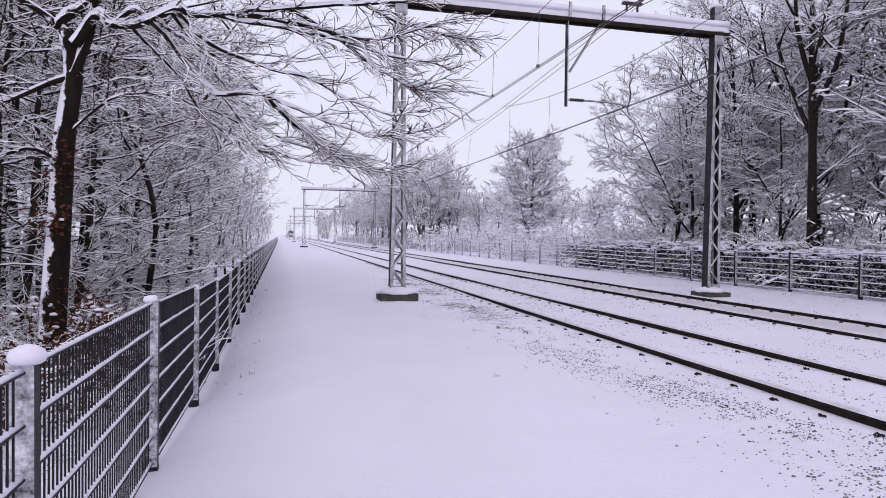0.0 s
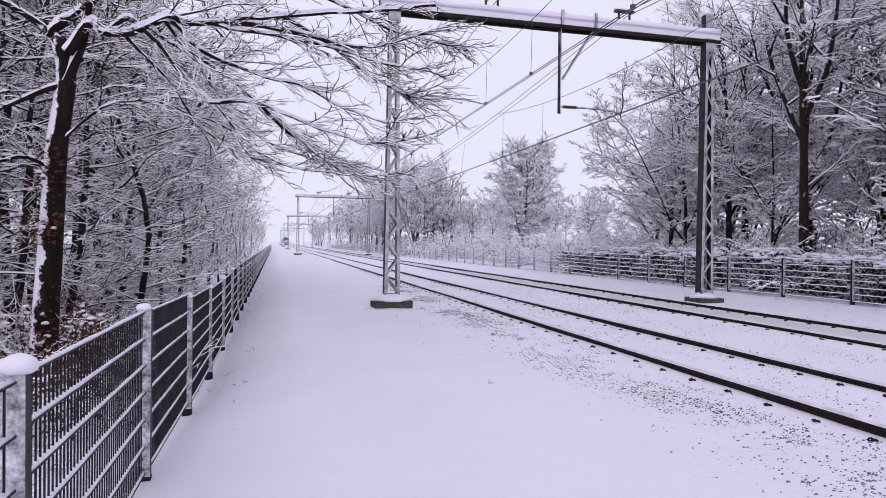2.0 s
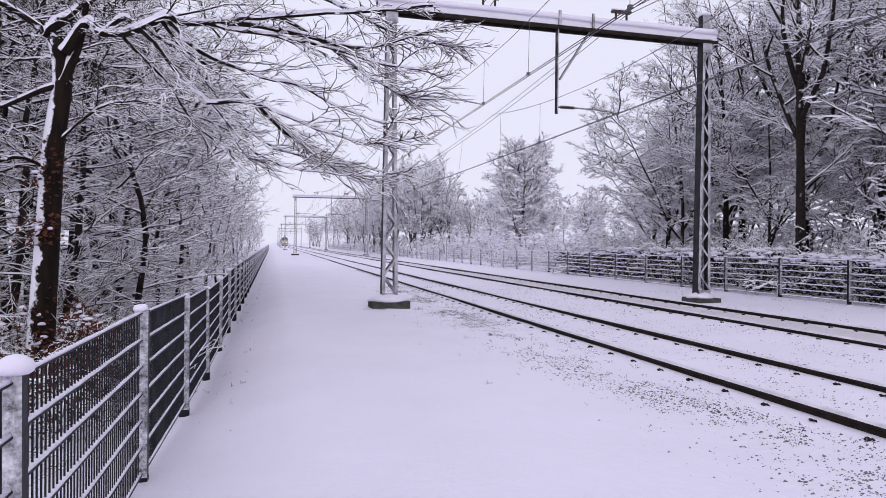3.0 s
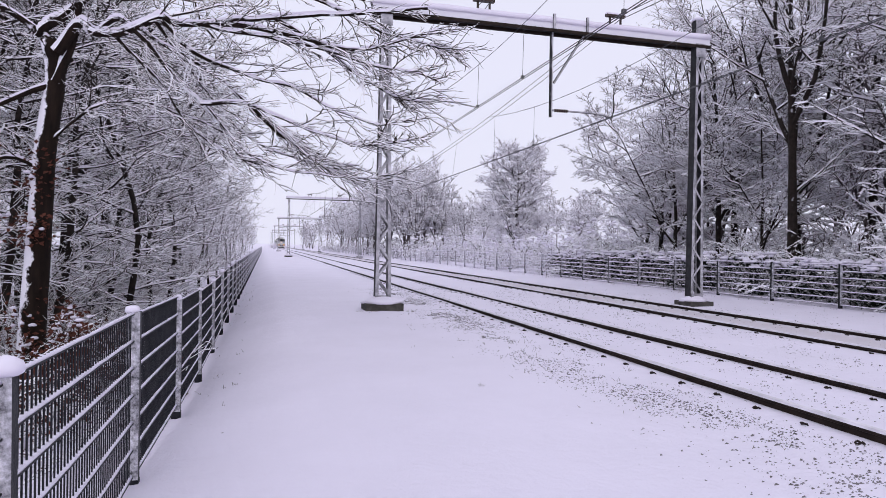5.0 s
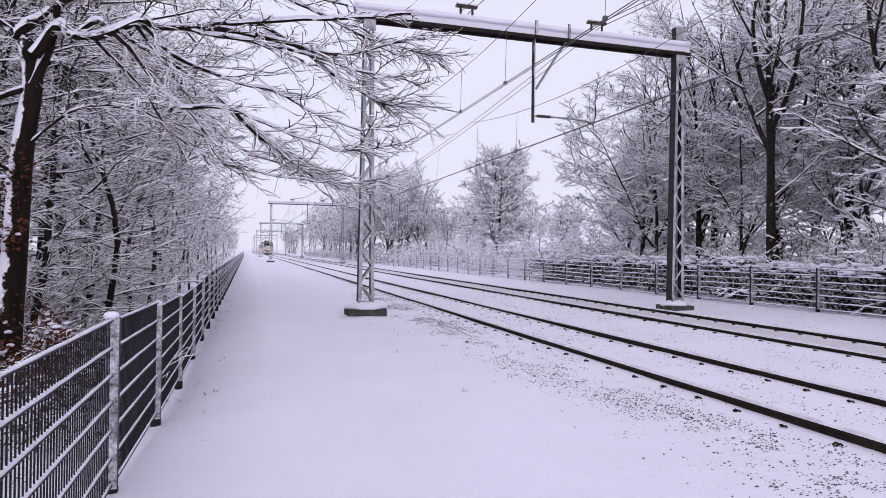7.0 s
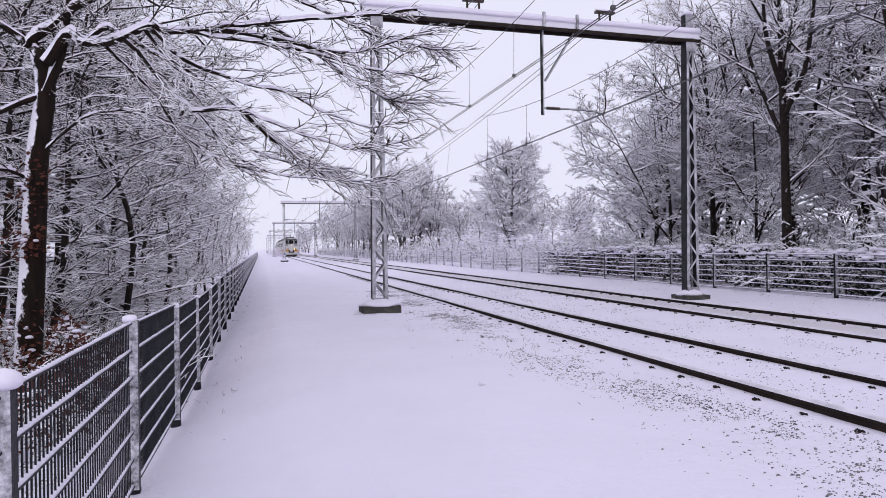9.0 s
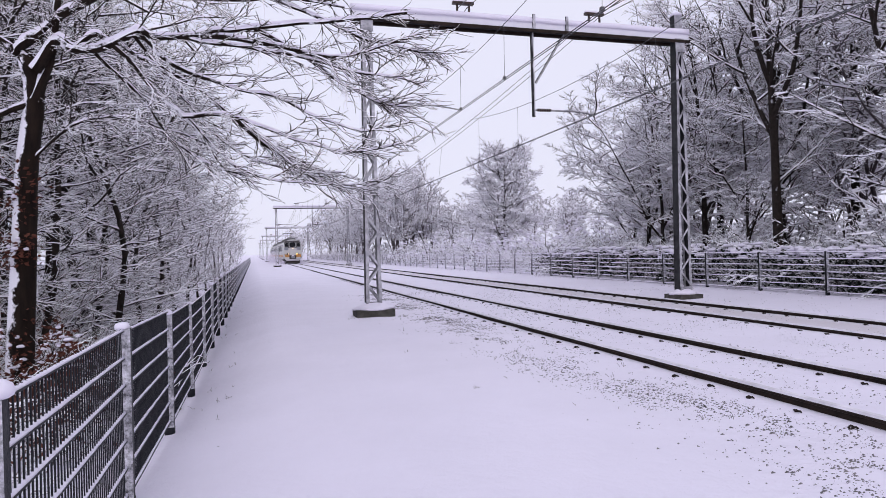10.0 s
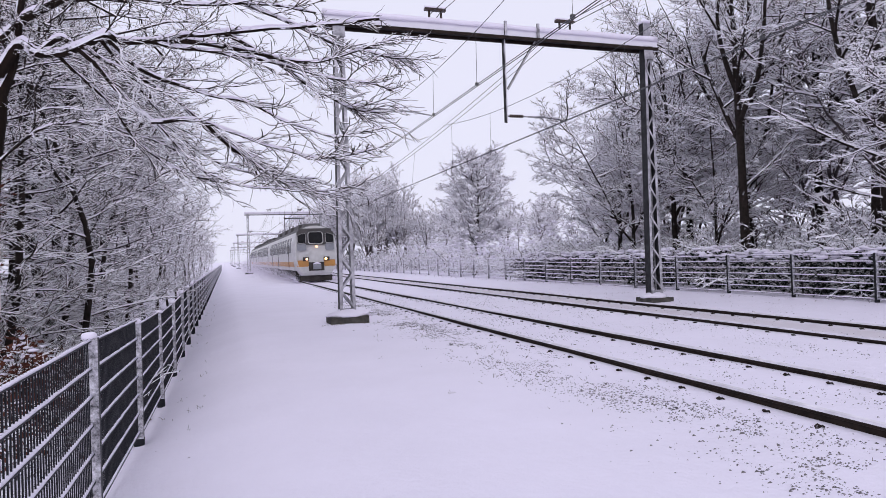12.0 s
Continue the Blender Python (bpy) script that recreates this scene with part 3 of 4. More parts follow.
def broad_tree(seed, height, girth, limbs, levels=2, count=9, r=0.011, low=0.2, radius=4.0, centre=0.6, upward=0.6, flat=0.6, sub=0.9, lean=(0, 0), sway=0.05, droop=0.0, twig=0.37, forks=0, fork_at=0.3, heap=0.018, seg=2, lift=0.06):
    """A bare broad-leaved tree with a domed crown; forks: rising stems besides the main one."""
    pl = Plant(seed, heap, seg)
    rng = pl.rng
    tr = bent(rng, (0, 0, -0.3), (lean[0] + rng.gauss(0, 0.03), lean[1] + rng.gauss(0, 0.03), 1), height, 10, sway, 0.03)
    n = len(tr)
    pl.trunk.tube(tr, [girth / 2 * (1 - i / (n - 1)) ** (0.8 if not forks else 1.2) * (1.25 if i == 0 else 1) + 0.012 for i in range(n)], 9)
    stems = [(tr, low)]
    for k in range(forks):
        t = fork_at + 0.22 * (k + rng.random() * 0.6) / forks
        p, d = along(tr, t)
        a = 2.4 * k + rng.uniform(-0.4, 0.4)
        st = bent(rng, p, (math.cos(a) * 0.62, math.sin(a) * 0.62, 0.9), height * (0.97 - t) * rng.uniform(0.75, 0.98), 9, 0.11, 0.10)
        m = len(st)
        pl.limbs.tube(st, [girth * 0.24 * (1 - i / (m - 1)) + 0.01 for i in range(m)], 6, cap=False)
        stems.append((st, 0.12))
    for k in range(limbs):
        st, t0 = stems[k % len(stems)]
        t = t0 + (0.98 - t0) * ((k // len(stems)) + rng.random()) / math.ceil(limbs / len(stems))
        p, d = along(st, t)
        h = (p.z / height - centre) / (1.02 - centre if p.z / height > centre else centre + 0.12)
        a = k * 2.4 + rng.uniform(-0.5, 0.5)
        ln = radius * math.sqrt(max(0.06, 1 - h * h)) * rng.uniform(0.7, 1.12) * (1 if st is tr else 0.72)
        up = upward + 0.5 * max(0.0, h)
        br = bent(rng, p, (math.cos(a) + lean[0], math.sin(a) + lean[1], up), ln, 6, 0.13, 0.03 + droop)
        pl.add(pl.limbs, br, 0.009 * ln + girth * 0.04, 0.007, 6)
        pl.spray(br, count, ln * twig, r, levels, flat=flat, sub=sub, droop=droop, lift=lift)
    return pl


def lump(geo, at, rx, ry, rz, seed=0.0):
    """A soft heap of snow."""
    rings = []
    for i in range(6):
        u = -0.5 + 1.5 * i / 5
        z, w = math.sin(u * math.pi / 2), max(0.06, math.cos(u * math.pi / 2))
        rings.append([])
        for k in range(9):
            t = 2 * math.pi * k / 9
            q = 1 + 0.35 * noise.noise(Vector((math.cos(t) * 1.5 + seed, math.sin(t) * 1.5, z * 1.5 + seed)))
            rings[-1].append((at[0] + rx * w * math.cos(t) * q, at[1] + ry * w * math.sin(t) * q, at[2] + rz * z * q))
    geo.loft(rings)


def bush(seed, height, stems, count=6, levels=2, r=0.007, width=1.0, sub=0.7, heap=0.018, seg=2, shoot=0.4):
    pl = Plant(seed, heap, seg)
    rng = pl.rng
    for k in range(stems):
        a = rng.uniform(0, 6.28)
        s = bent(rng, (rng.gauss(0, 0.35) * width, rng.gauss(0, 0.35) * width, -0.1), (math.cos(a) * 0.8 * width, math.sin(a) * 0.8 * width, 1), height * rng.uniform(0.6, 1.15), 5, 0.2, -0.06)
        pl.add(pl.twigs, s, r * 1.6, r * 0.6)
        pl.spray(s, count, height * shoot, r, levels, 0.95, -0.03, 0.2, 0.5, sub)
    return pl


def hazel(seed, stems=9, length=4.2):
    """Many stems from one stool, arching over to one side under snow."""
    pl = Plant(seed, 0.010)
    rng = pl.rng
    for k in range(stems):
        s = bent(rng, (rng.gauss(0, 0.2), rng.gauss(0, 0.3), -0.1), (rng.uniform(0.15, 1.0), rng.gauss(0, 0.3), rng.uniform(0.7, 1.3)), length * rng.uniform(0.65, 1.1), 8, 0.08, -0.10)
        pl.add(pl.limbs, s, rng.uniform(0.018, 0.032), 0.006, 6)
        pl.spray(s, 9, length * 0.3, 0.007, 2, 0.8, -0.03, 0.2, 0.65, 0.6)
    return pl


def place(x, y):
    return (x, y, ground_z(x, y))


def scatter(src, spots, rng, smin=0.85, smax=1.15, turn=180):
    """Copies of finished plants at the given spots."""
    for x, y in spots:
        c = copy_thing(rng.choice(src), pose(*place(x, y), 0, 0, rng.uniform(-turn, turn)))
        c.scale = (rng.uniform(smin, smax),) * 3


rng = random.Random(5)
WOODS = (M_WOODBARK, M_TWIG)
HAZEWOODS = (M_HAZETWIG, M_HAZETWIG)
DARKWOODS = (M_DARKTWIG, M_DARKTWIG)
SNOWY = "bare deciduous tree with snow along every branch"


def build_right_wood():
    kin = "trees of the wood"
    a = broad_tree(11, 16, 0.37, 46, 2, 10, 0.009, upward=0.75, radius=4.2, forks=5, fork_at=0.27, sway=0.03, low=0.17, flat=0.62, heap=0.036).build("tree", "tall dark-trunked tree with rising snowy limbs behind the fence", "tree", place(17.9, 18.8), WOODS, kin)
    b = broad_tree(12, 14, 0.28, 42, 2, 10, 0.009, upward=0.55, radius=4.0, forks=4, fork_at=0.2, low=0.14, heap=0.04, seg=1).build("tree", SNOWY, "tree", place(19.8, 25), WOODS, kin)
    c = broad_tree(13, 16, 0.34, 44, 2, 10, 0.0095, upward=0.5, radius=4.4, forks=4, fork_at=0.25, low=0.14, heap=0.04, seg=1).build("tree", SNOWY, "tree", place(22, 17), WOODS, kin)
    d = broad_tree(14, 12.6, 0.24, 56, 2, 12, 0.010, low=0.06, centre=0.42, upward=0.45, radius=4.4, droop=-0.015, forks=3, fork_at=0.15, heap=0.042, seg=1).build("tree", "round-crowned tree with drooping snowy twigs", "tree", place(20.2, 30.2), WOODS, kin)
    scatter([a, b, c], [(20.8, 21.5), (18.6, 14.0), (23.5, 14), (24.5, 21.5), (20.8, 11), (26.5, 17), (22.2, 27)], rng, 0.9, 1.1)
    scatter([d], [(18.3, 26.2), (23, 31.5), (19.4, 21.8), (17.3, 11.2), (21.5, 33.5)], rng, 0.65, 0.85)
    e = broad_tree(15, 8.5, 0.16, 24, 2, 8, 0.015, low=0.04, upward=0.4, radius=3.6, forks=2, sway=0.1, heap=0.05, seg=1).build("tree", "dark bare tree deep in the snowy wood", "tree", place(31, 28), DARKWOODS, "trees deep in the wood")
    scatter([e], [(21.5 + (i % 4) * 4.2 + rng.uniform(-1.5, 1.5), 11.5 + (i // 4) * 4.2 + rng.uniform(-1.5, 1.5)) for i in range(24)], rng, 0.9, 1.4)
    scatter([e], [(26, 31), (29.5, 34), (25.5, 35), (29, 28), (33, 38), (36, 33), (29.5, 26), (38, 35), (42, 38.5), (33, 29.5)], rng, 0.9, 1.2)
    s = [bush(31 + i, 2.4, 12, 7, 2, 0.007, heap=0.03, shoot=0.28).build("shrub", "leafless shrub heaped with fresh snow", "shrub", place(16.3 + i, 19 + 6 * i), WOODS, "shrubs by the fence") for i in range(3)]
    scatter(s, [(rng.uniform(16.4, 17.6), 8 + i * 1.5) for i in range(22)] + [(rng.uniform(17.6, 20.5), 12 + i * 1.7) for i in range(14)], rng, 0.6, 1.1)
    scatter(s, [(19.5 + (i % 3) * 3.2 + rng.uniform(-1, 1), 11 + i * 1.25) for i in range(20)] + [(27, 24), (30, 27), (25.5, 20), (33, 30), (28.5, 22.5)], rng, 1.1, 1.6)
    scatter(s, [(17.3, 14.6), (17.6, 13.0)], rng, 1.2, 1.4)
    brm = bush(35, 1.3, 16, 5, 2, 0.010, 0.75, heap=0.004, seg=1)
    for k in range(26):
        lump(brm.snow, (brm.rng.gauss(0, 0.4), brm.rng.gauss(0, 0.5), brm.rng.uniform(1.0, 1.28)), brm.rng.uniform(0.06, 0.2), brm.rng.uniform(0.06, 0.2), brm.rng.uniform(0.03, 0.07), k * 3.1)
    for k in range(520):
        brm.leaf((brm.rng.gauss(0, 0.35), brm.rng.gauss(0, 0.6), brm.rng.uniform(0.05, 1.15)), 0.12)
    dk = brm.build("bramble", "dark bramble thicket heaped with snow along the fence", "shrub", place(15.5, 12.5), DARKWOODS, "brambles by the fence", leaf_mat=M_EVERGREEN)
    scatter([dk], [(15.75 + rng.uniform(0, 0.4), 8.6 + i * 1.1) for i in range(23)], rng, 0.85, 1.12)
    wp = bush(38, 2.5, 18, 7, 2, 0.012, 1.3, heap=0.04, seg=1, shoot=0.3)
    for k in range(50):
        lump(wp.snow, (wp.rng.gauss(0, 0.9), wp.rng.gauss(0, 0.9), wp.rng.uniform(0.7, 2.2)), wp.rng.uniform(0.05, 0.14), wp.rng.uniform(0.05, 0.14), wp.rng.uniform(0.03, 0.065), k * 2.3)
    w = wp.build("shrub", "white snow-laden shrub in the clearing", "shrub", place(17, 42), HAZEWOODS, "shrubs of the clearing")
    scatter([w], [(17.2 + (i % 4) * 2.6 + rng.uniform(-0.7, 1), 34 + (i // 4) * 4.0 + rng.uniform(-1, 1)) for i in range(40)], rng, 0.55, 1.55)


def build_far_trees():
    # Snow ridges are oversized too, so shape as well as colour carries the haze.
    broad_tree(22, 10.4, 0.36, 78, 2, 13, 0.012, low=0.18, upward=0.42, radius=4.4, centre=0.46, sway=0.01, heap=0.07, seg=1).build("tree", "single round-crowned tree white with snow", "tree", place(22.2, 56.5), (M_WOODBARK, M_HAZETWIG))
    f = broad_tree(21, 12.5, 0.26, 50, 2, 10, 0.02, low=0.05, upward=0.6, radius=3.8, centre=0.45, sub=0.8, forks=4, fork_at=0.12, heap=0.09, seg=1).build("tree", "far bare tree, grey-white with snow and painted haze", "tree", place(18.5, 88), HAZEWOODS, "far trees")
    g = broad_tree(23, 9.5, 0.24, 34, 2, 8, 0.022, low=0.06, upward=0.5, radius=3.3, centre=0.5, sub=0.7, forks=2, heap=0.09, seg=1).build("tree", "far bare tree, grey-white with snow and painted haze", "tree", place(30, 95), HAZEWOODS, "far trees")
    k = broad_tree(24, 11, 0.24, 34, 2, 7, 0.03, low=0.04, upward=0.5, radius=3.8, centre=0.5, forks=2, heap=0.1, seg=1).build("tree", "distant bare tree, pale with snow and painted haze", "tree", place(17, 150), HAZEWOODS, "distant trees")
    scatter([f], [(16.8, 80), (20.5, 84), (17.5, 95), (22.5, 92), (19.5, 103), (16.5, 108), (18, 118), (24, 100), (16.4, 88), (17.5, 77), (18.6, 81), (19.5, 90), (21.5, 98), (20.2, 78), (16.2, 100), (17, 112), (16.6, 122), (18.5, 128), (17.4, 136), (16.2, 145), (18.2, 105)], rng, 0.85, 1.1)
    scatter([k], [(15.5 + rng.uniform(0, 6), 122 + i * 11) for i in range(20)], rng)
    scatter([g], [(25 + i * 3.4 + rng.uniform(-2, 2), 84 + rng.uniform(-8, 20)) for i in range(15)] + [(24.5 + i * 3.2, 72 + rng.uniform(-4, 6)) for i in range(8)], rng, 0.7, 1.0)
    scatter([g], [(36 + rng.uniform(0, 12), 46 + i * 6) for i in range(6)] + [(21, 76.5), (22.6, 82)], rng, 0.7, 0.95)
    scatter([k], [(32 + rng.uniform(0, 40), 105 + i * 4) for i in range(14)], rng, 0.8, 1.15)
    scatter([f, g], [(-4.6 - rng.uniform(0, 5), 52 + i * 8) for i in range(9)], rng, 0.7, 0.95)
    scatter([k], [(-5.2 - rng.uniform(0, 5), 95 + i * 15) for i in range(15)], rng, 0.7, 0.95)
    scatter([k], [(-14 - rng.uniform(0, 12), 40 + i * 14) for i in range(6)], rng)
    h = bush(37, 2.6, 12, 5, 2, 0.026, heap=0.06, seg=1).build("shrub", "far shrub covered with fresh snow", "shrub", place(16.4, 76), HAZEWOODS, "far shrubs")
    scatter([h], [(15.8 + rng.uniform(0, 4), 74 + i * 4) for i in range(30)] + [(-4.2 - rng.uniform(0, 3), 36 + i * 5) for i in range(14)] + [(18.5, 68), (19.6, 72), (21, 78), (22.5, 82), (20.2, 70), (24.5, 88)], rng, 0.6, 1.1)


def build_left_thicket():
    kin = "thicket by the fence"
    sap = [broad_tree(41 + i, 8.0 + i, 0.15, 24, 2, 8, 0.008, low=0.25, upward=0.2, lean=(0.16, -0.08), sway=0.1, droop=-0.035, radius=2.7, centre=0.5, heap=0.010).build("sapling", "slender leaning sapling, snow along its twigs", "tree", place(-4.2 - 1.4 * i, 14 + 3 * i), WOODS, kin) for i in range(3)]
    near = [(-4.9, 13.3), (-4.0, 17.5), (-4.8, 16), (-4.2, 21), (-5.0, 12.4), (-6.2, 11), (-5.6, 15), (-4.3, 25.5), (-4.4, 30), (-6.8, 13.6), (-7.8, 12), (-4.4, 35), (-4.6, 41)]
    scatter(sap, near, rng, 0.8, 1.0, 35)
    edge = broad_tree(47, 8.0, 0.12, 28, 2, 8, 0.009, low=0.12, upward=0.25, sway=0.08, droop=-0.02, radius=2.5, centre=0.5, heap=0.014, seg=1).build("sapling", "slender sapling reaching over the fence, twigs white with snow", "tree", place(-2.9, 19), WOODS, kin)
    scatter([edge], [(-3.0, 15.6), (-3.1, 23), (-3.0, 27.5), (-3.0, 32), (-2.9, 37), (-2.9, 43), (-2.8, 50), (-2.8, 58), (-2.8, 67), (-2.8, 77)], rng, 0.8, 1.1)
    scatter(sap, [(-9, 13.5), (-6.6, 20), (-8, 17), (-6.2, 31)], rng, 0.9, 1.25, 35)
    t = broad_tree(46, 12.5, 0.24, 40, 2, 9, 0.011, low=0.3, upward=0.4, radius=4.0, centre=0.6, forks=3, droop=-0.02, heap=0.015, seg=1).build("tree", "bare tree arching over the thicket, snow on every twig", "tree", place(-6, 17.5), WOODS, "trees of the thicket")
    scatter([t], [(-8.5, 14), (-5.0, 23.5), (-7.4, 28), (-11, 19), (-6.0, 13.0), (-7.2, 20.5), (-4.6, 33), (-4.2, 18.6), (-4.3, 27)], rng, 0.85, 1.1)
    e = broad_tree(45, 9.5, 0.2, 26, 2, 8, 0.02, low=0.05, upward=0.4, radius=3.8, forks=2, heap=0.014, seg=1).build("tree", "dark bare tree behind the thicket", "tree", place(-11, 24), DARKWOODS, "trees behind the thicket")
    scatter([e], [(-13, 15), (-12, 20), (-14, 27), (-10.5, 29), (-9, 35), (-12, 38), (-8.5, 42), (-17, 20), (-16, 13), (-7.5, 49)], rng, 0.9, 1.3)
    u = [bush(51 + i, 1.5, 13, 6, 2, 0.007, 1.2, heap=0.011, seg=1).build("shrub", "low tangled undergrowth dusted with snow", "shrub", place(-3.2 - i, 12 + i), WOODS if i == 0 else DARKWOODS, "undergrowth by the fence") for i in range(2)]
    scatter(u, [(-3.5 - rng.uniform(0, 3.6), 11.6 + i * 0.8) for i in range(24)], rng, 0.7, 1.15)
    hz = [hazel(61 + i).build("hazel", "many-stemmed shrub arching over, snow along each stem", "shrub", place(-4.8, 14.6 + 3.4 * i), WOODS, "arching shrubs by the fence") for i in range(2)]
    scatter(hz, [(-6.4, 13.6), (-4.5, 16.4), (-5.0, 18.5), (-4.9, 20.5), (-5.2, 23.5), (-5.3, 27), (-5.4, 31), (-5.5, 36), (-7.6, 13.0), (-7.0, 15.5)], rng, 0.75, 1.0, 22)
    bb = bush(54, 1.1, 14, 6, 2, 0.006, 1.3, heap=0.008)
    for k in range(260):
        bb.leaf((bb.rng.gauss(0, 0.4), bb.rng.gauss(0, 0.4), bb.rng.uniform(0.0, 0.75)), 0.09)
    dk = bb.build("bramble", "dark bramble tangle with withered leaves at the fence foot", "shrub", place(-2.1, 7.2), DARKWOODS, "brambles at the fence foot")
    scatter([dk], [(-2.2 - rng.uniform(0, 0.8), 4.2 + i * 0.75) for i in range(17)] + [(-2.7 - rng.uniform(0, 1.2), 8.4 + i * 0.5) for i in range(6)] + [(-4 - rng.uniform(0, 4), 8 + i * 0.9) for i in range(7)], rng, 0.55, 0.8)


def leaf_clump(pl, at, spread, count, size):
    for i in range(count):
        p = Vector(at) + Vector((pl.rng.gauss(0, spread[0]), pl.rng.gauss(0, spread[1]), pl.rng.gauss(0, spread[2])))
        pl.leaf(p, size * pl.rng.uniform(0.7, 1.3))


def build_near_tree():
    """The leaning tree behind the fence, with its limbs over the path."""
    o = Vector((-3.3, 10.8, 0))
    pl = Plant(61, 0.0055, 3, 0.23)

    def rel(ctrl):
        return [p + 0.05 * Vector((0, noise.noise(p * 2.1), noise.noise(p * 2.3 + Vector((7, 0, 0))))) for p in smooth_line([Vector(p) - o for p in ctrl])]
    tr = rel([(-3.34, 10.8, -0.6), (-3.3, 10.8, 0.1), (-3.22, 10.8, 1.64), (-3.15, 10.8, 2.9), (-3.01, 10.75, 3.93), (-3.06, 10.7, 4.5)])
    n = len(tr)
    pl.trunk.tube(tr, [0.215 - 0.095 * (i / (n - 1)) ** 0.7 + (0.08 if i == 0 else 0) for i in range(n)], 14)
    limbs = [
        (0.11, 0.05, [(-3.06, 10.7, 4.4), (-3.19, 10.7, 4.65), (-2.82, 10.58, 4.9), (-2.5, 10.5, 5.15), (-1.9, 10.4, 5.5)]),
        (0.10, 0.05, [(-3.0, 10.7, 3.9), (-2.85, 10.65, 4.25), (-2.72, 10.6, 4.7), (-2.6, 10.5, 5.4)]),
        (0.10, 0.018, [(-2.95, 10.6, 4.3), (-2.65, 10.43, 4.72), (-2.38, 10.32, 4.57), (-2.05, 10.2, 4.56), (-1.49, 9.98, 4.76), (-1.25, 9.89, 4.64), (-0.7, 9.68, 4.66), (0.45, 9.22, 4.72), (1.41, 8.82, 4.75), (2.1, 8.6, 4.8)]),
        (0.05, 0.008, [(-2.38, 10.32, 4.57), (-2.05, 10.2, 4.74), (-1.65, 10.05, 4.41), (-1.21, 9.88, 3.84), (-0.77, 9.71, 3.43), (-0.49, 9.6, 3.07), (-0.14, 9.46, 2.75), (0.36, 9.26, 2.6), (0.85, 9.06, 2.5)]),
        (0.04, 0.008, [(-1.49, 9.98, 4.74), (-1.17, 9.86, 4.39), (-0.46, 9.58, 3.98), (0.16, 9.34, 3.81), (0.76, 9.09, 3.52), (1.43, 8.82, 3.2), (1.65, 8.72, 3.23)]),
        (0.045, 0.010, [(-0.7, 9.68, 4.66), (0.3, 9.28, 4.45), (1.05, 8.97, 4.24), (1.63, 8.72, 4.32), (2.35, 8.6, 4.57)]),
        (0.035, 0.008, [(-0.85, 9.74, 4.65), (-0.47, 9.58, 4.52), (0.45, 9.22, 4.33), (1.42, 8.82, 4.02), (1.8, 8.6, 3.93), (2.25, 8.6, 3.82)]),
        (0.032, 0.007, [(-0.9, 9.75, 3.52), (-0.15, 9.46, 3.48), (0.77, 9.09, 3.05), (1.43, 8.82, 2.93), (1.92, 8.61, 3.0)]),
        (0.035, 0.008, [(-1.77, 10.09, 4.66), (-1.5, 10.0, 4.42), (-0.9, 9.9, 4.1), (-0.3, 9.8, 3.6), (0.3, 9.7, 3.1), (0.9, 9.6, 2.8), (1.3, 9.5, 2.75)]),
        (0.03, 0.007, [(-1.55, 10.0, 4.72), (-1.25, 10.1, 4.3), (-0.8, 10.1, 3.7), (-0.3, 10.1, 3.2), (0.2, 10.1, 2.9), (0.7, 10.1, 2.8)]),
        (0.028, 0.010, [(-3.1, 10.75, 3.0), (-2.6, 10.6, 3.45), (-2.0, 10.4, 3.6), (-1.3, 10.3, 3.5), (-0.6, 10.2, 3.2)]),
        (0.05, 0.012, [(-3.0, 10.7, 3.85), (-3.49, 10.6, 3.6), (-3.92, 10.5, 3.41), (-4.6, 10.4, 3.46), (-5.2, 10.3, 3.3)]),
        (0.06, 0.015, [(-3.19, 10.7, 4.6), (-3.7, 10.6, 4.9), (-4.4, 10.5, 5.0), (-5.2, 10.4, 4.9)]),
        (0.04, 0.012, [(-3.12, 10.8, 2.6), (-3.6, 10.6, 2.75), (-4.2, 10.4, 2.5), (-4.9, 10.2, 2.3)]),
        (0.03, 0.008, [(-2.2, 10.3, 4.6), (-1.6, 10.2, 4.0), (-1.1, 10.1, 3.3), (-0.6, 10.0, 2.9), (-0.1, 9.9, 2.75)]),
        (0.032, 0.008, [(0.1, 9.36, 4.69), (0.8, 9.2, 4.25), (1.4, 9.0, 3.8), (1.8, 8.9, 3.6), (2.1, 8.8, 3.55)]),
        (0.03, 0.008, [(0.4, 9.24, 5.1), (1.1, 9.1, 4.75), (1.7, 9.0, 4.5), (2.2, 8.9, 4.4), (2.5, 8.8, 4.35)]),
        (0.028, 0.007, [(-0.2, 9.48, 3.48), (0.5, 9.5, 2.85), (1.1, 9.4, 2.55), (1.7, 9.3, 2.5)]),
        (0.05, 0.012, [(-1.9, 10.4, 5.4), (-1.2, 10.0, 5.3), (-0.4, 9.6, 5.15), (0.5, 9.2, 5.1), (1.3, 9.0, 4.95)]),
    ]
    for k, (r0, r1, ctrl) in enumerate(limbs):
        pts = rel(ctrl)
        m = len(pts)
        radii = [r0 + (r1 - r0) * (i / (m - 1)) ** 0.6 for i in range(m)]
        pl.limbs.tube(pts, radii, 7)
        pl.lay_snow(pts, [r * 1.05 for r in radii], 8)
        wide = k < 11 or k > 13
        away = (0.22, -0.05, 0.02) if wide else (-0.2, 0, 0)
        if k > 1:
            pl.spray(pts, 13 if wide else 9, 1.15, 0.0095, 2, 0.62, -0.02, 0.1, 0.72, 0.58, bias=away)
        pl.spray(pts, 20 if wide else 14, 0.5, 0.007, 2, 0.75, 0.0, 0.1 if k > 1 else 0.5, 0.75, 0.28, bias=away if k > 1 else (0, -0.2, -0.1))
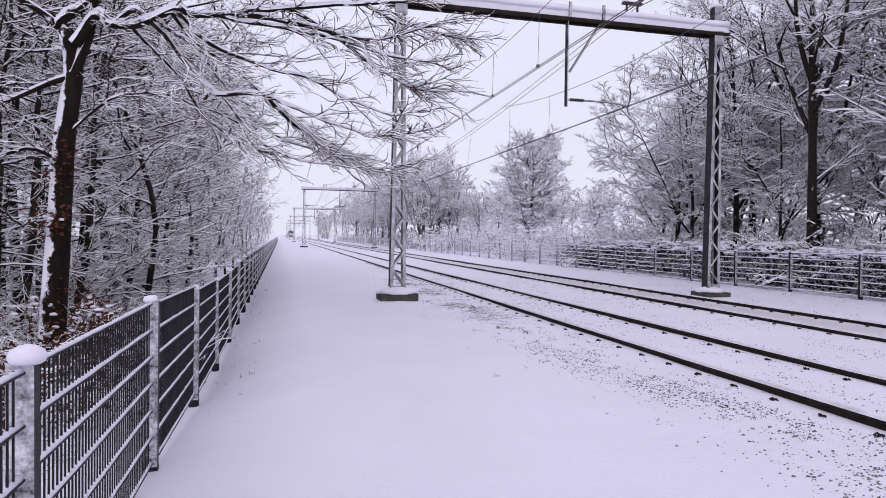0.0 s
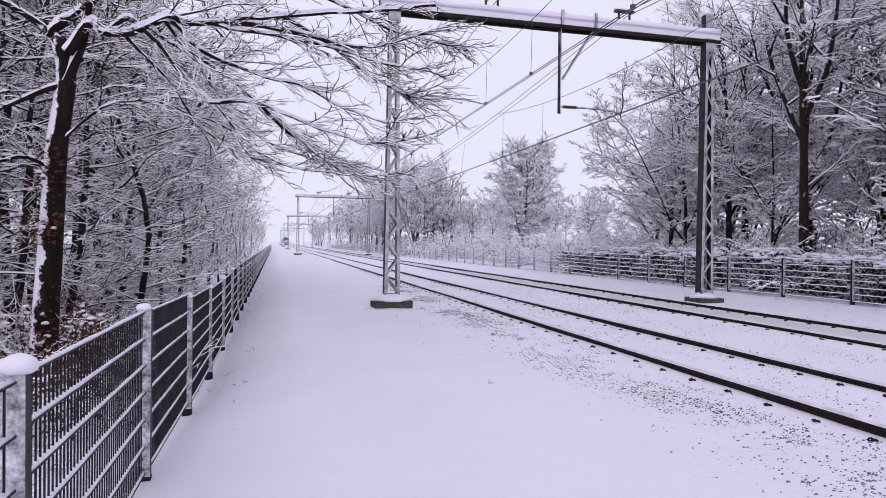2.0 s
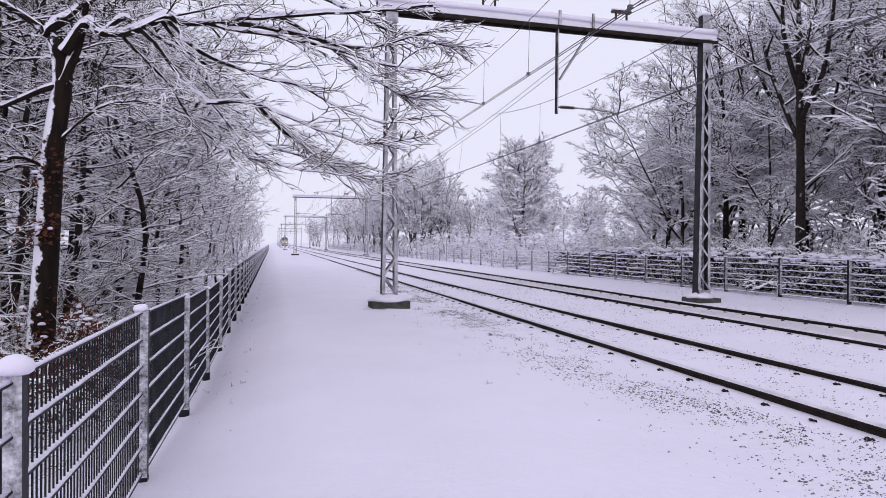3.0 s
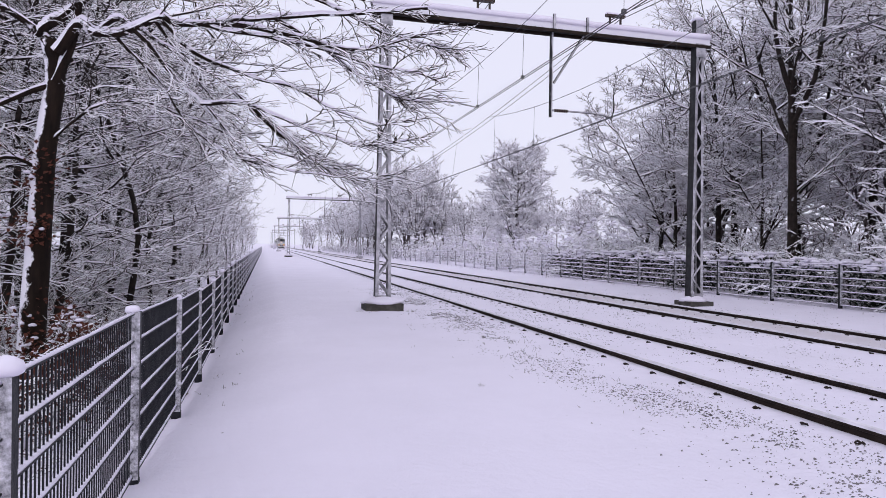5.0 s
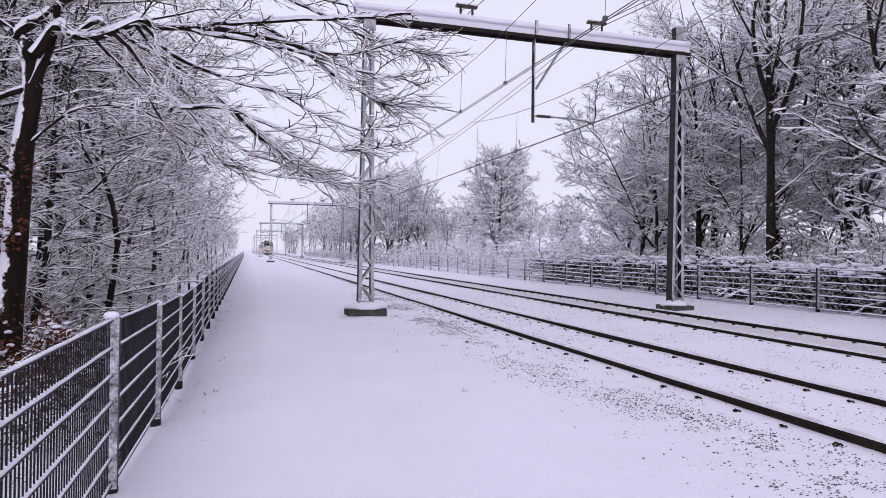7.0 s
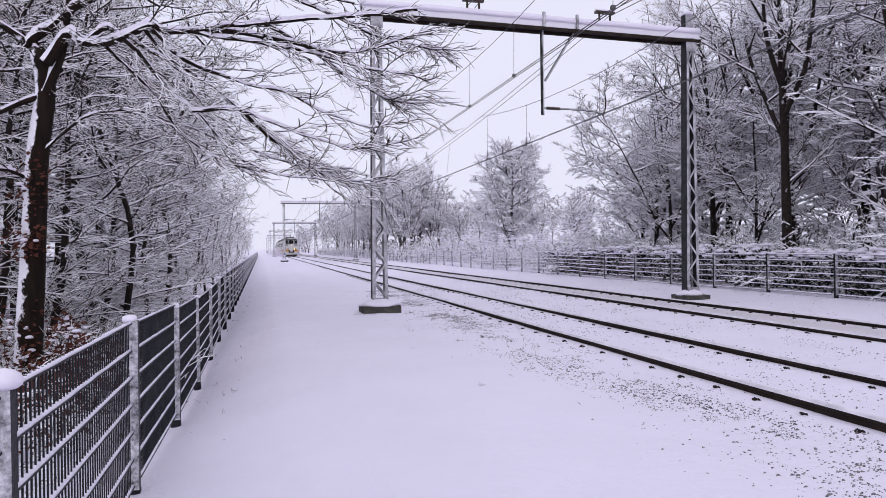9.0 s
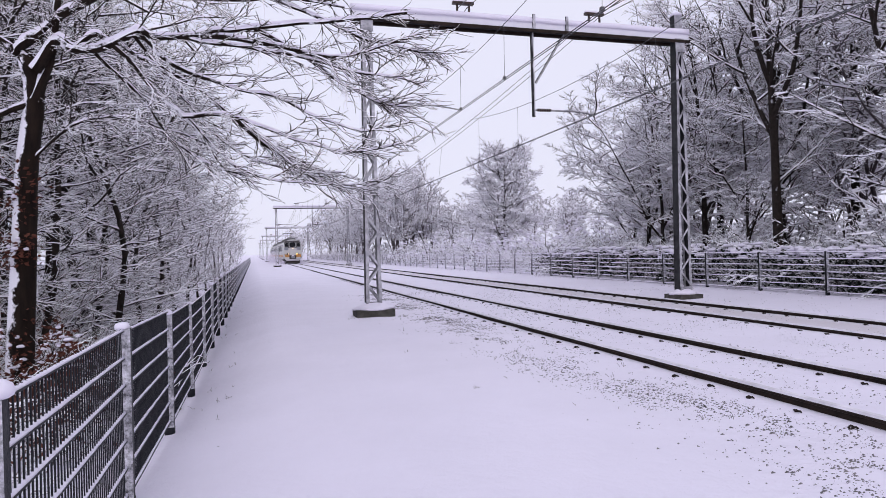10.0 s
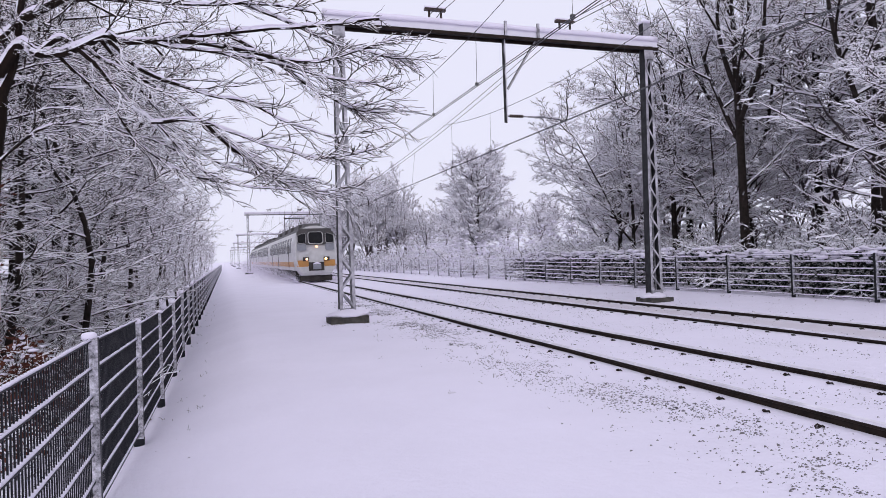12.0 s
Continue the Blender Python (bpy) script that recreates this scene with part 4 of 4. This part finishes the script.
    for z, c in ((1.72, 150), (2.35, 50), (2.75, 40), (0.3, 160)):
        leaf_clump(pl, (0.05, -0.24, z), (0.17, 0.07, 0.13) if z > 1 else (0.3, 0.15, 0.25), c, 0.075)
    for z, c, w in ((1.75, 6, 0.17), (2.5, 3, 0.1), (0.35, 12, 0.3)):
        for q in range(c):
            lump(pl.snow, (pl.rng.gauss(-0.02, w), -0.27 + pl.rng.gauss(0, 0.05), z + pl.rng.gauss(0.03, w * 0.7)), pl.rng.uniform(0.025, 0.06), 0.04, 0.025, q * 1.7)
    pl.build("tree", "leaning dark-trunked tree with heavy snow on its overhanging limbs", "tree", tuple(o), (M_BARK, M_TWIG))


def build_leafy_hedge():
    pl = Plant(71, 0.009)
    for k in range(34):
        x = pl.rng.uniform(-0.75, 0.85)
        a = pl.rng.uniform(-0.8, 0.8)
        pts = bent(pl.rng, (x * 0.7, pl.rng.uniform(-0.3, 0.3), -0.1), (a, pl.rng.uniform(-0.3, 0.3), 1), pl.rng.uniform(1.1, 1.6) * (1.1 - 0.4 * abs(x)), 5, 0.2, -0.05)
        pl.add(pl.twigs, pts, 0.009, 0.004)
        pl.spray(pts, 4, 0.35, 0.005, 1, 0.9, -0.05)
        for i in range(60):
            p, d = along(pts, pl.rng.uniform(0.15, 1))
            pl.leaf(p + Vector((pl.rng.gauss(0, 0.06), pl.rng.gauss(0, 0.06), pl.rng.gauss(0, 0.06))), 0.08)
        p, d = along(pts, 0.999)
        for i in range(3):
            p, d = along(pts, pl.rng.uniform(0.6, 0.999))
            lump(pl.snow, p + Vector((0, 0, 0.015)), pl.rng.uniform(0.025, 0.07), pl.rng.uniform(0.025, 0.05), pl.rng.uniform(0.01, 0.022), k * 2.3 + i)
    pl.build("bush", "beech bush with withered brown leaves under a snow blanket", "bush", place(-2.5, 9.2), WOODS)
    ev = Plant(72, 0.02)
    for i in range(700):
        p = Vector((ev.rng.gauss(0, 0.28), ev.rng.gauss(0, 0.25), 0.55 + ev.rng.gauss(0, 0.22)))
        ev.leaf(p, 0.1)
    for i in range(6):
        ev.add(ev.twigs, bent(ev.rng, (0, 0, -0.4), (ev.rng.gauss(0, 0.4), ev.rng.gauss(0, 0.4), 1), 1.2, 4, 0.1, 0), 0.015, 0.006)
    ev.build("evergreen_bush", "small dark evergreen bush in the thicket", "bush", place(-5.4, 18.5), (M_BARK, M_TWIG), leaf_mat=M_EVERGREEN)


build_right_wood()
build_far_trees()
build_left_thicket()
build_near_tree()
build_leafy_hedge()


# ---- stubble showing through the snow ----
def build_stubble():
    rg = random.Random(8)
    g, h = Geo(), Geo()
    for i in range(42000):
        band = rg.random()
        y = 2.5 + 21 * rg.random() ** 1.3
        if band < 0.58:
            x = rg.gauss(4.0, 0.38)
        elif band < 0.72:
            x = rg.uniform(5.0, 6.35)
        elif band < 0.9:
            x = rg.uniform(6.6, 9.0)
        else:
            x = rg.uniform(9.2, 13.5)
        if noise.noise(Vector((x * 1.3, y * 0.6, 2))) + 0.7 * noise.noise(Vector((x * 4.5, y * 3.0, 5))) < 0.1 + rg.gauss(0, 0.2):
            continue
        z = ground_z(x, y)
        s = 0.005 + 0.015 * rg.random() ** 2
        b, wide = len(g.v), rg.uniform(0.9, 1.9)
        for dx, dy, dz in ((-wide, -0.6, -0.3), (wide, -0.5, -0.3), (0.1, 1, -0.3), (rg.uniform(-0.6, 0.6), 0.1, rg.uniform(0.3, 0.75))):
            g.v.append(Vector((x + dx * s * rg.uniform(0.6, 1.3), y + dy * s, z + dz * s)))
        for f in ((0, 1, 3), (1, 2, 3), (2, 0, 3), (0, 2, 1)):
            g.f.append(tuple(b + k for k in f))
            g.mi.append(0)
    tagged(part("ballast", g, M_STONE), "dark ballast stones poking through the snow", "stones", kind="stuff")
    spots = [(rg.uniform(-0.75, -0.3), 4 + 26 * rg.random() ** 1.3) for i in range(40)] + [(rg.uniform(-0.4, 3.4), rg.uniform(2.5, 10)) for i in range(5)] + [(rg.gauss(3.8, 0.4), rg.uniform(3, 16)) for i in range(160)] + [(14.4 + rg.uniform(-0.5, 0.4), rg.uniform(8, 50)) for i in range(220)]
    spots += [(MAST_L + rg.uniform(-0.75, 0.75), PORTAL_Y[0] - 0.5 - rg.uniform(0, 0.15)) for i in range(26)]
    for x, y in spots:
        z = ground_z(x, y)
        for k in range(rg.randint(1, 4)):
            q = bent(rg, (x + rg.gauss(0, 0.02), y + rg.gauss(0, 0.02), z - 0.01), (rg.gauss(0, 0.6), rg.gauss(0, 0.6), 1), rg.uniform(0.03, 0.09) * min(1, max(0.5, y / 8)), 3, 0.25, -0.12)
            h.tube(q, [0.0028, 0.0024, 0.002, 0.001], 3, cap=False)
    tagged(part("grass", h, M_GRASS), "dry grass stalks sticking out of the snow", "grass", kind="stuff")


build_stubble()


# ---- the train ----
def glossy(name, dark, light, rough, scale=3.0, dirt=0.45, shine=0.4):
    m, n, l, b = nodes(name, rough)
    t = noise_tex(n, l, scale, 5)
    col = ramp(n, l, t, [(0.3, dark), (0.7, light)])
    d = noise_tex(n, l, 1.3, 6, 0.7)
    col = mixc(n, l, math1(n, l, "MULTIPLY", d, dirt), col, (0.12, 0.10, 0.09))
    l.new(col, b.inputs["Base Color"])
    b.inputs["Specular IOR Level"].default_value = shine
    return m


M_BODY = glossy("train_paint_white", (0.62, 0.62, 0.62), (0.74, 0.74, 0.74), 0.4)
M_ORANGE = glossy("train_paint_orange", (0.55, 0.25, 0.05), (0.65, 0.31, 0.07), 0.4)
M_ROOF = glossy("train_roof", (0.035, 0.035, 0.04), (0.08, 0.08, 0.085), 0.7)
M_PANEL = glossy("train_grey_panel", (0.24, 0.26, 0.3), (0.33, 0.35, 0.39), 0.4)
M_UNDER = glossy("train_underframe", (0.012, 0.012, 0.012), (0.04, 0.037, 0.035), 0.85)
M_GLASS = glossy("train_dark_glass", (0.008, 0.009, 0.011), (0.014, 0.015, 0.018), 0.25, dirt=0.05, shine=0.12)


def lamp_mat(name, colour, power):
    m, n, l, b = nodes(name, 0.3)
    b.inputs["Base Color"].default_value = (*colour, 1)
    b.inputs["Emission Color"].default_value = (*colour, 1)
    b.inputs["Emission Strength"].default_value = power
    return m


M_LAMP = lamp_mat("headlight_warm", (1.0, 0.56, 0.16), 6.0)
M_LAMP_DIM = lamp_mat("headlight_dim", (1.0, 0.62, 0.4), 1.3)

CAR, GAP = 25.3, 0.6


def section(z):
    """Half width of the car body at height z."""
    if z < 1.2:
        return 1.34 + 0.08 * (z - 0.75) / 0.45
    if z < 2.3:
        return 1.42
    if z < 3.0:
        return 1.42 - 0.13 * ((z - 2.3) / 0.7) ** 1.5
    q = min(1, (z - 3.0) / 0.75)
    return 1.27 * math.sqrt(max(0.0, 1 - q * q)) + 0.02


def ring(y, zs, squeeze, rake):
    left = [(-section(z) * squeeze(z), y + rake(z), z) for z in zs]
    right = [(section(z) * squeeze(z), y + rake(z), z) for z in reversed(zs)]
    return left + right


ZS = [0.75, 0.9, 1.2, 1.5, 1.9, 2.3, 2.7, 3.0, 3.25, 3.42, 3.55, 3.65, 3.72, 3.745]


def paint_body(g):
    for i, f in enumerate(g.f):
        z = sum(g.v[k].z for k in f) / len(f)
        if z > 3.22 and len(f) == 4:
            g.mi[i] = 1


def nose_rake(z):
    return 0.30 * max(0.0, (z - 1.5) / 2.2) ** 1.4


def build_train():
    tr = thing("train", "white and orange electric multiple-unit train running through snow", "train", (5.67, 391.0, 0.122))
    for c in range(3):
        y0 = c * (CAR + GAP)
        lead = c == 0
        g = Geo()
        rings = []
        if lead:
            for y, s, k in ((0.0, 0.90, 1.0), (0.05, 0.945, 0.97), (0.15, 0.975, 0.9), (0.4, 0.995, 0.7), (0.9, 1.0, 0.0)):
                top = 1.0 - (0.12 * (1 - y / 0.9))
                rings.append([(x, yy, z if z < 3.2 else 3.2 + (z - 3.2) * top) for x, yy, z in ring(y, ZS, lambda z: s * (1 - 0.16 * max(0.0, (1.2 - z) / 0.45) * (1 - y / 0.9)), lambda z: nose_rake(z) * k)])
        else:
            rings.append(ring(y0, ZS, lambda z: 1.0, lambda z: 0.0))
        for q in range(1, 6):
            rings.append(ring(y0 + (0.9 if lead else 0) + (CAR - (0.9 if lead else 0)) * q / 5, ZS, lambda z: 1.0, lambda z: 0.0))
        g.loft(rings)
        paint_body(g)
        car = part("car", g, [M_BODY, M_ROOF], tr, "white rail car body with dark roof", smooth=False)
        for s in (-1, 1):
            # stripe along the lower side
            st = Geo()
            st.loft([[(s * (section(z) + 0.006), y, z) for z in (1.0, 1.2, 1.34)] + [(s * (section(z) - 0.02), y, z) for z in (1.34, 1.2, 1.0)] for y in (y0 + (0.5 if lead else 0.05), y0 + CAR - 0.05)])
            part("stripe", st, M_ORANGE, car, "orange stripe")
            # windows and doors
            spans = [(2.1, 3.1, 0), (3.6, 5.3, 1)] if lead else [(1.0, 2.6, 1)]
            y = 6.0 if lead else 3.2
            while y + 1.5 < CAR - 1:
                if abs(y - 12.2) < 0.9 or abs(y - 20.2) < 0.9:
                    spans.append((y, y + 1.5, 1))
                    y += 1.9
                else:
                    spans.append((y, y + 1.45, 0))
                    y += 1.75
            for a, b, door in spans:
                za, zb = (1.95, 2.95) if not door else (1.9, 2.95)
                if door:
                    d = Geo().loft([[(s * (section(z) + 0.008), yy, z) for z in (0.95, 1.5, 2.3, 3.05)] + [(s * (section(z) - 0.03), yy, z) for z in (3.05, 2.3, 1.5, 0.95)] for yy in (y0 + a, y0 + b)])
                    part("door", d, M_BODY, car)
                    for h0, h1 in ((a + 0.12, (a + b) / 2 - 0.06), ((a + b) / 2 + 0.06, b - 0.12)):
                        w = Geo().loft([[(s * (section(z) + 0.016), yy, z) for z in (za, 2.4, zb)] + [(s * (section(z) - 0.02), yy, z) for z in (zb, 2.4, za)] for yy in (y0 + h0, y0 + h1)])
                        part("window", w, M_GLASS, car)
                    sl = Geo().bar((s * 1.43, y0 + a - 0.03, 0.95), (s * 1.43, y0 + a - 0.03, 2.4), 0.05, 0.02, up=(0, 1, 0))
                    part("door_gap", sl, M_UNDER, car)
                else:
                    w = Geo().loft([[(s * (section(z) + 0.010), yy, z) for z in (za, 2.4, zb)] + [(s * (section(z) - 0.02), yy, z) for z in (zb, 2.4, za)] for yy in (y0 + a, y0 + b)])
                    part("window", w, M_GLASS, car, "dark side window")
        # bogies and underframe
        for by in (3.6, CAR - 3.6):
            bg = Geo()
            bg.box(-1.15, -0.95, y0 + by - 1.7, y0 + by + 1.7, 0.35, 0.65).box(0.95, 1.15, y0 + by - 1.7, y0 + by + 1.7, 0.35, 0.65).box(-1.0, 1.0, y0 + by - 0.3, y0 + by + 0.3, 0.4, 0.7)
            bo = part("bogie", bg, M_UNDER, tr, "dark bogie frame")
            for wy in (-1.25, 1.25):
                for wx in (-0.75, 0.75):
                    w = Geo().tube([(wx - 0.06, y0 + by + wy, 0.46), (wx + 0.06, y0 + by + wy, 0.46)], [0.46, 0.46], 20)
                    part("wheel", w, M_UNDER, bo)
        ub = Geo().box(-1.2, 1.2, y0 + 6.2, y0 + CAR - 6.2, 0.35, 0.76)
        part("equipment_box", ub, M_UNDER, tr, "dark underfloor equipment")
        rf = Geo()
        for a, b, h in ((3.4, 6.4, 0.2), (9.0, 11.5, 0.28), (14.0, 17.0, 0.3), (20.0, 22.4, 0.28)):
            rf = Geo().loft([[(-0.75, yy, 3.62), (0.75, yy, 3.62), (0.66, yy, 3.74 + h * 0.8), (0.5, yy, 3.74 + h), (-0.5, yy, 3.74 + h), (-0.66, yy, 3.74 + h * 0.8)] for yy in (y0 + a, y0 + b)])
            part("roof_unit", rf, M_ROOF, car, "dark roof equipment housing")
        if c < 2:
            gw = Geo().box(-0.9, 0.9, y0 + CAR - 0.05, y0 + CAR + GAP + 0.05, 0.95, 3.2)
            part("gangway", gw, M_UNDER, tr, "dark gangway between cars")
    # low roof fairing over the cab
    g = Geo().loft([[(-0.62, y, 3.6), (0.62, y, 3.6), (0.5, y, 3.68 + h), (-0.5, y, 3.68 + h)] for y, h in ((1.3, 0.08), (1.6, 0.22), (2.6, 0.26), (2.8, 0.1))])
    part("roof_fairing", g, M_ROOF, tr, "dark fairing on the cab roof")
    # front face

    def face(x0, x1, z0, z1, proud, mat, name, label="", skew=0.0, cut=0.0):
        pts = []
        for x, z in ((x0, z0), (x1, z0), (x1 + skew, z1 - (cut if x1 > abs(x0) else 0)), (x0 + skew, z1 - (cut if x0 < -abs(x1) else 0))):
            pts.append((x, z))
        def back(x, z):
            e = abs(x) / 1.42
            return nose_rake(z) + (0.35 * max(0.0, e - 0.84) ** 1.3 * 2 if e > 0.84 else 0.0)
        nx, out = 6, Geo()
        front = []
        for i in range(nx + 1):
            q = i / nx
            xa, xb = pts[0][0] + (pts[1][0] - pts[0][0]) * q, pts[3][0] + (pts[2][0] - pts[3][0]) * q
            za, zb = pts[0][1], pts[3][1] + (pts[2][1] - pts[3][1]) * q
            zm, xm = (za + zb) / 2, (xa + xb) / 2
            front.append([(xa, back(xa, za) - proud, za), (xm, back(xm, zm) - proud, zm), (xb, back(xb, zb) - proud, zb), (xb, back(xb, zb) + 0.12, zb), (xa, back(xa, za) + 0.12, za)])
        out.loft(front)
        return part(name, out, mat, tr, label)
    def pane(x0, x1, z0, z1, rad, proud, mat, name, label="", drop=0.0):
        """A plate with rounded corners on the raked front; drop lowers its outer upper corner."""
        pts = []
        for cx, cz, t0 in ((x1 - rad, z0 + rad, -90), (x1 - rad, z1 - rad, 0), (x0 + rad, z1 - rad, 90), (x0 + rad, z0 + rad, 180)):
            for k in range(6):
                t = radians(t0 + 18 * k)
                x, z = cx + rad * math.cos(t), cz + rad * math.sin(t)
                if drop and z > (z0 + z1) / 2:
                    z -= drop * (abs(x) - min(abs(x0), abs(x1))) / abs(x1 - x0)
                pts.append((x, z))

        def back(x, z):
            e = abs(x) / 1.42
            return nose_rake(z) + (0.7 * max(0.0, e - 0.8) ** 1.3)
        rings = [[(x, back(x, z) - proud, z) for x, z in pts], [(x, back(x, z) + 0.1, z) for x, z in pts]]
        return part(name, Geo().loft(rings), mat, tr, label)
    face(-1.06, 1.06, 3.22, 3.5, 0.014, M_ROOF, "brow", "dark brow above the windscreen")
    pane(-1.2, 1.2, 2.42, 3.34, 0.2, 0.06, M_ROOF, "windscreen_surround", "dark windscreen surround", drop=0.16)
    pane(-0.5, 0.5, 2.46, 3.28, 0.2, 0.085, M_BODY, "windscreen_frame", "white rounded windscreen frame")
    pane(-0.455, 0.455, 2.52, 3.25, 0.16, 0.1, M_GLASS, "windscreen", "dark windscreen")
    for s in (-1, 1):
        xa, xb = (0.62, 1.2) if s > 0 else (-1.2, -0.62)
        pane(xa, xb, 2.06, 2.5, 0.1, 0.065, M_PANEL, "panel", "grey panel below the corner window")
        pane(xa + 0.02, xb - 0.02, 2.52, 3.22, 0.14, 0.075, M_BODY, "corner_window_frame", "thin white window frame", drop=0.14)
        pane(xa + 0.04, xb - 0.04, 2.545, 3.205, 0.12, 0.09, M_GLASS, "side_windscreen", "dark corner window", drop=0.14)
        xa, xb = (0.5, 1.26) if s > 0 else (-1.26, -0.5)
        pane(xa, xb, 1.0, 1.42, 0.08, 0.02, M_ORANGE, "front_stripe", "orange front stripe")
    wl_ = Geo().bar((-0.5, 0.02, 2.46), (0.5, 0.02, 2.46), 0.05, 0.03)
    part("wiper", wl_, M_UNDER, tr)
    for x, mat in ((-0.62, M_LAMP_DIM), (0.62, M_LAMP)):
        hb = Geo().box(x - 0.24 if x < 0 else x - 0.14, x + 0.14 if x < 0 else x + 0.24, -0.05, 0.1, 1.36, 1.62)
        h = part("headlight", hb, M_UNDER, tr, "dark headlight housing")
        part("lens", Geo().tube([(x, -0.07, 1.49), (x, -0.04, 1.49)], [0.085, 0.085], 14), mat, h, "lit warm lens")
    part("top_light", Geo().tube([(0.05, 0.02, 2.3), (0.05, 0.1, 2.3)], [0.085, 0.085], 14), M_LAMP_DIM, tr, "lit upper marker light")
    skirt = Geo()
    skirt.loft([[(-1.1 * w, y, zt), (-1.2 * w, y + 0.35, zt), (-1.2 * w, y + 1.0, zt), (1.2 * w, y + 1.0, zt), (1.2 * w, y + 0.35, zt), (1.1 * w, y, zt), (0.5, y - 0.08, zt), (-0.5, y - 0.08, zt)] for zt, w, y in ((0.42, 0.78, 0.12), (0.6, 0.92, 0.02), (0.78, 1.0, 0.0))])
    part("skirt", skirt, M_BODY, tr, "white front skirt")
    part("coupler_recess", Geo().box(-0.5, 0.5, -0.09, 0.1, 0.72, 1.28), M_UNDER, tr, "dark coupler recess")
    cp = Geo().loft([[(-w, y, 0.82), (w, y, 0.82), (w, y, 1.15), (-w, y, 1.15)] for y, w in ((-0.5, 0.2), (-0.42, 0.26), (-0.05, 0.22))])
    part("coupler", cp, M_PANEL, tr, "grey automatic coupler, snow-caked")
    part("coupler_snow", Geo().tube([(-0.22, -0.3, 1.16), (0, -0.32, 1.2), (0.22, -0.3, 1.16)], [0.05, 0.1, 0.05], 8), M_SNOWCAP, tr)
    part("snow_plough", Geo().box(-1.05, 1.05, 0.25, 0.35, 0.05, 0.42), M_UNDER, tr, "dark rail guard")
    # pantograph
    pg = thing_part("pantograph", tr)
    for x in (-0.5, 0.5):
        part("arm", Geo().tube([(x, 13.4, 3.8), (x * 0.9, 12.2, 4.35), (x * 0.8, 13.3, 4.98)], [0.035, 0.035, 0.03], 6), M_UNDER, pg)
    part("collector", Geo().bar((-0.85, 13.3, 5.0), (0.85, 13.3, 5.0), 0.35, 0.07), M_UNDER, pg)
    return tr


def thing_part(name, parent):
    g = Geo().box(-0.6, 0.6, 12.6, 13.6, 3.72, 3.84)
    return part(name, g, M_UNDER, parent, "dark roof pantograph")


def build_spray():
    """Powder snow whirled up along the train."""
    rg = random.Random(3)
    g = Geo()
    for i in range(90000):
        y = -0.3 + 80 * rg.random() ** 1.15
        grow = min(1.15, 0.25 + y / 20)
        side = -1 if rg.random() < 0.66 else 1
        p = Vector((side * (1.2 + abs(rg.gauss(0, 0.9)) * grow), y, 0.05 + abs(rg.gauss(0, 0.8)) * grow))
        s = rg.uniform(0.008, 0.022) * min(1.8, 1 + y / 25)
        b = len(g.v)
        for k in range(3):
            g.v.append(p + Vector((rg.uniform(-1, 1), rg.uniform(-1, 1), rg.uniform(-1, 1))) * s)
        g.f.append((b, b + 1, b + 2))
        g.mi.append(0)
    o = part("snow_spray", g, M_SNOWCAP)
    o.location = (5.67, 391, 0)
    return tagged(o, "powder snow whirled up beside the train", "snow", kind="stuff")


train = build_train()
spray = build_spray()
SPEED, END_Y = 29.0, 43.0


def motions():
    times = [i * 0.5 for i in range(25)]
    walk(train, [(t, pose(5.67, END_Y + SPEED * (12 - t), 0.076)) for t in times])
    walk(spray, [(t, pose(5.67, END_Y + SPEED * (12 - t), 0.0)) for t in times])


motions()
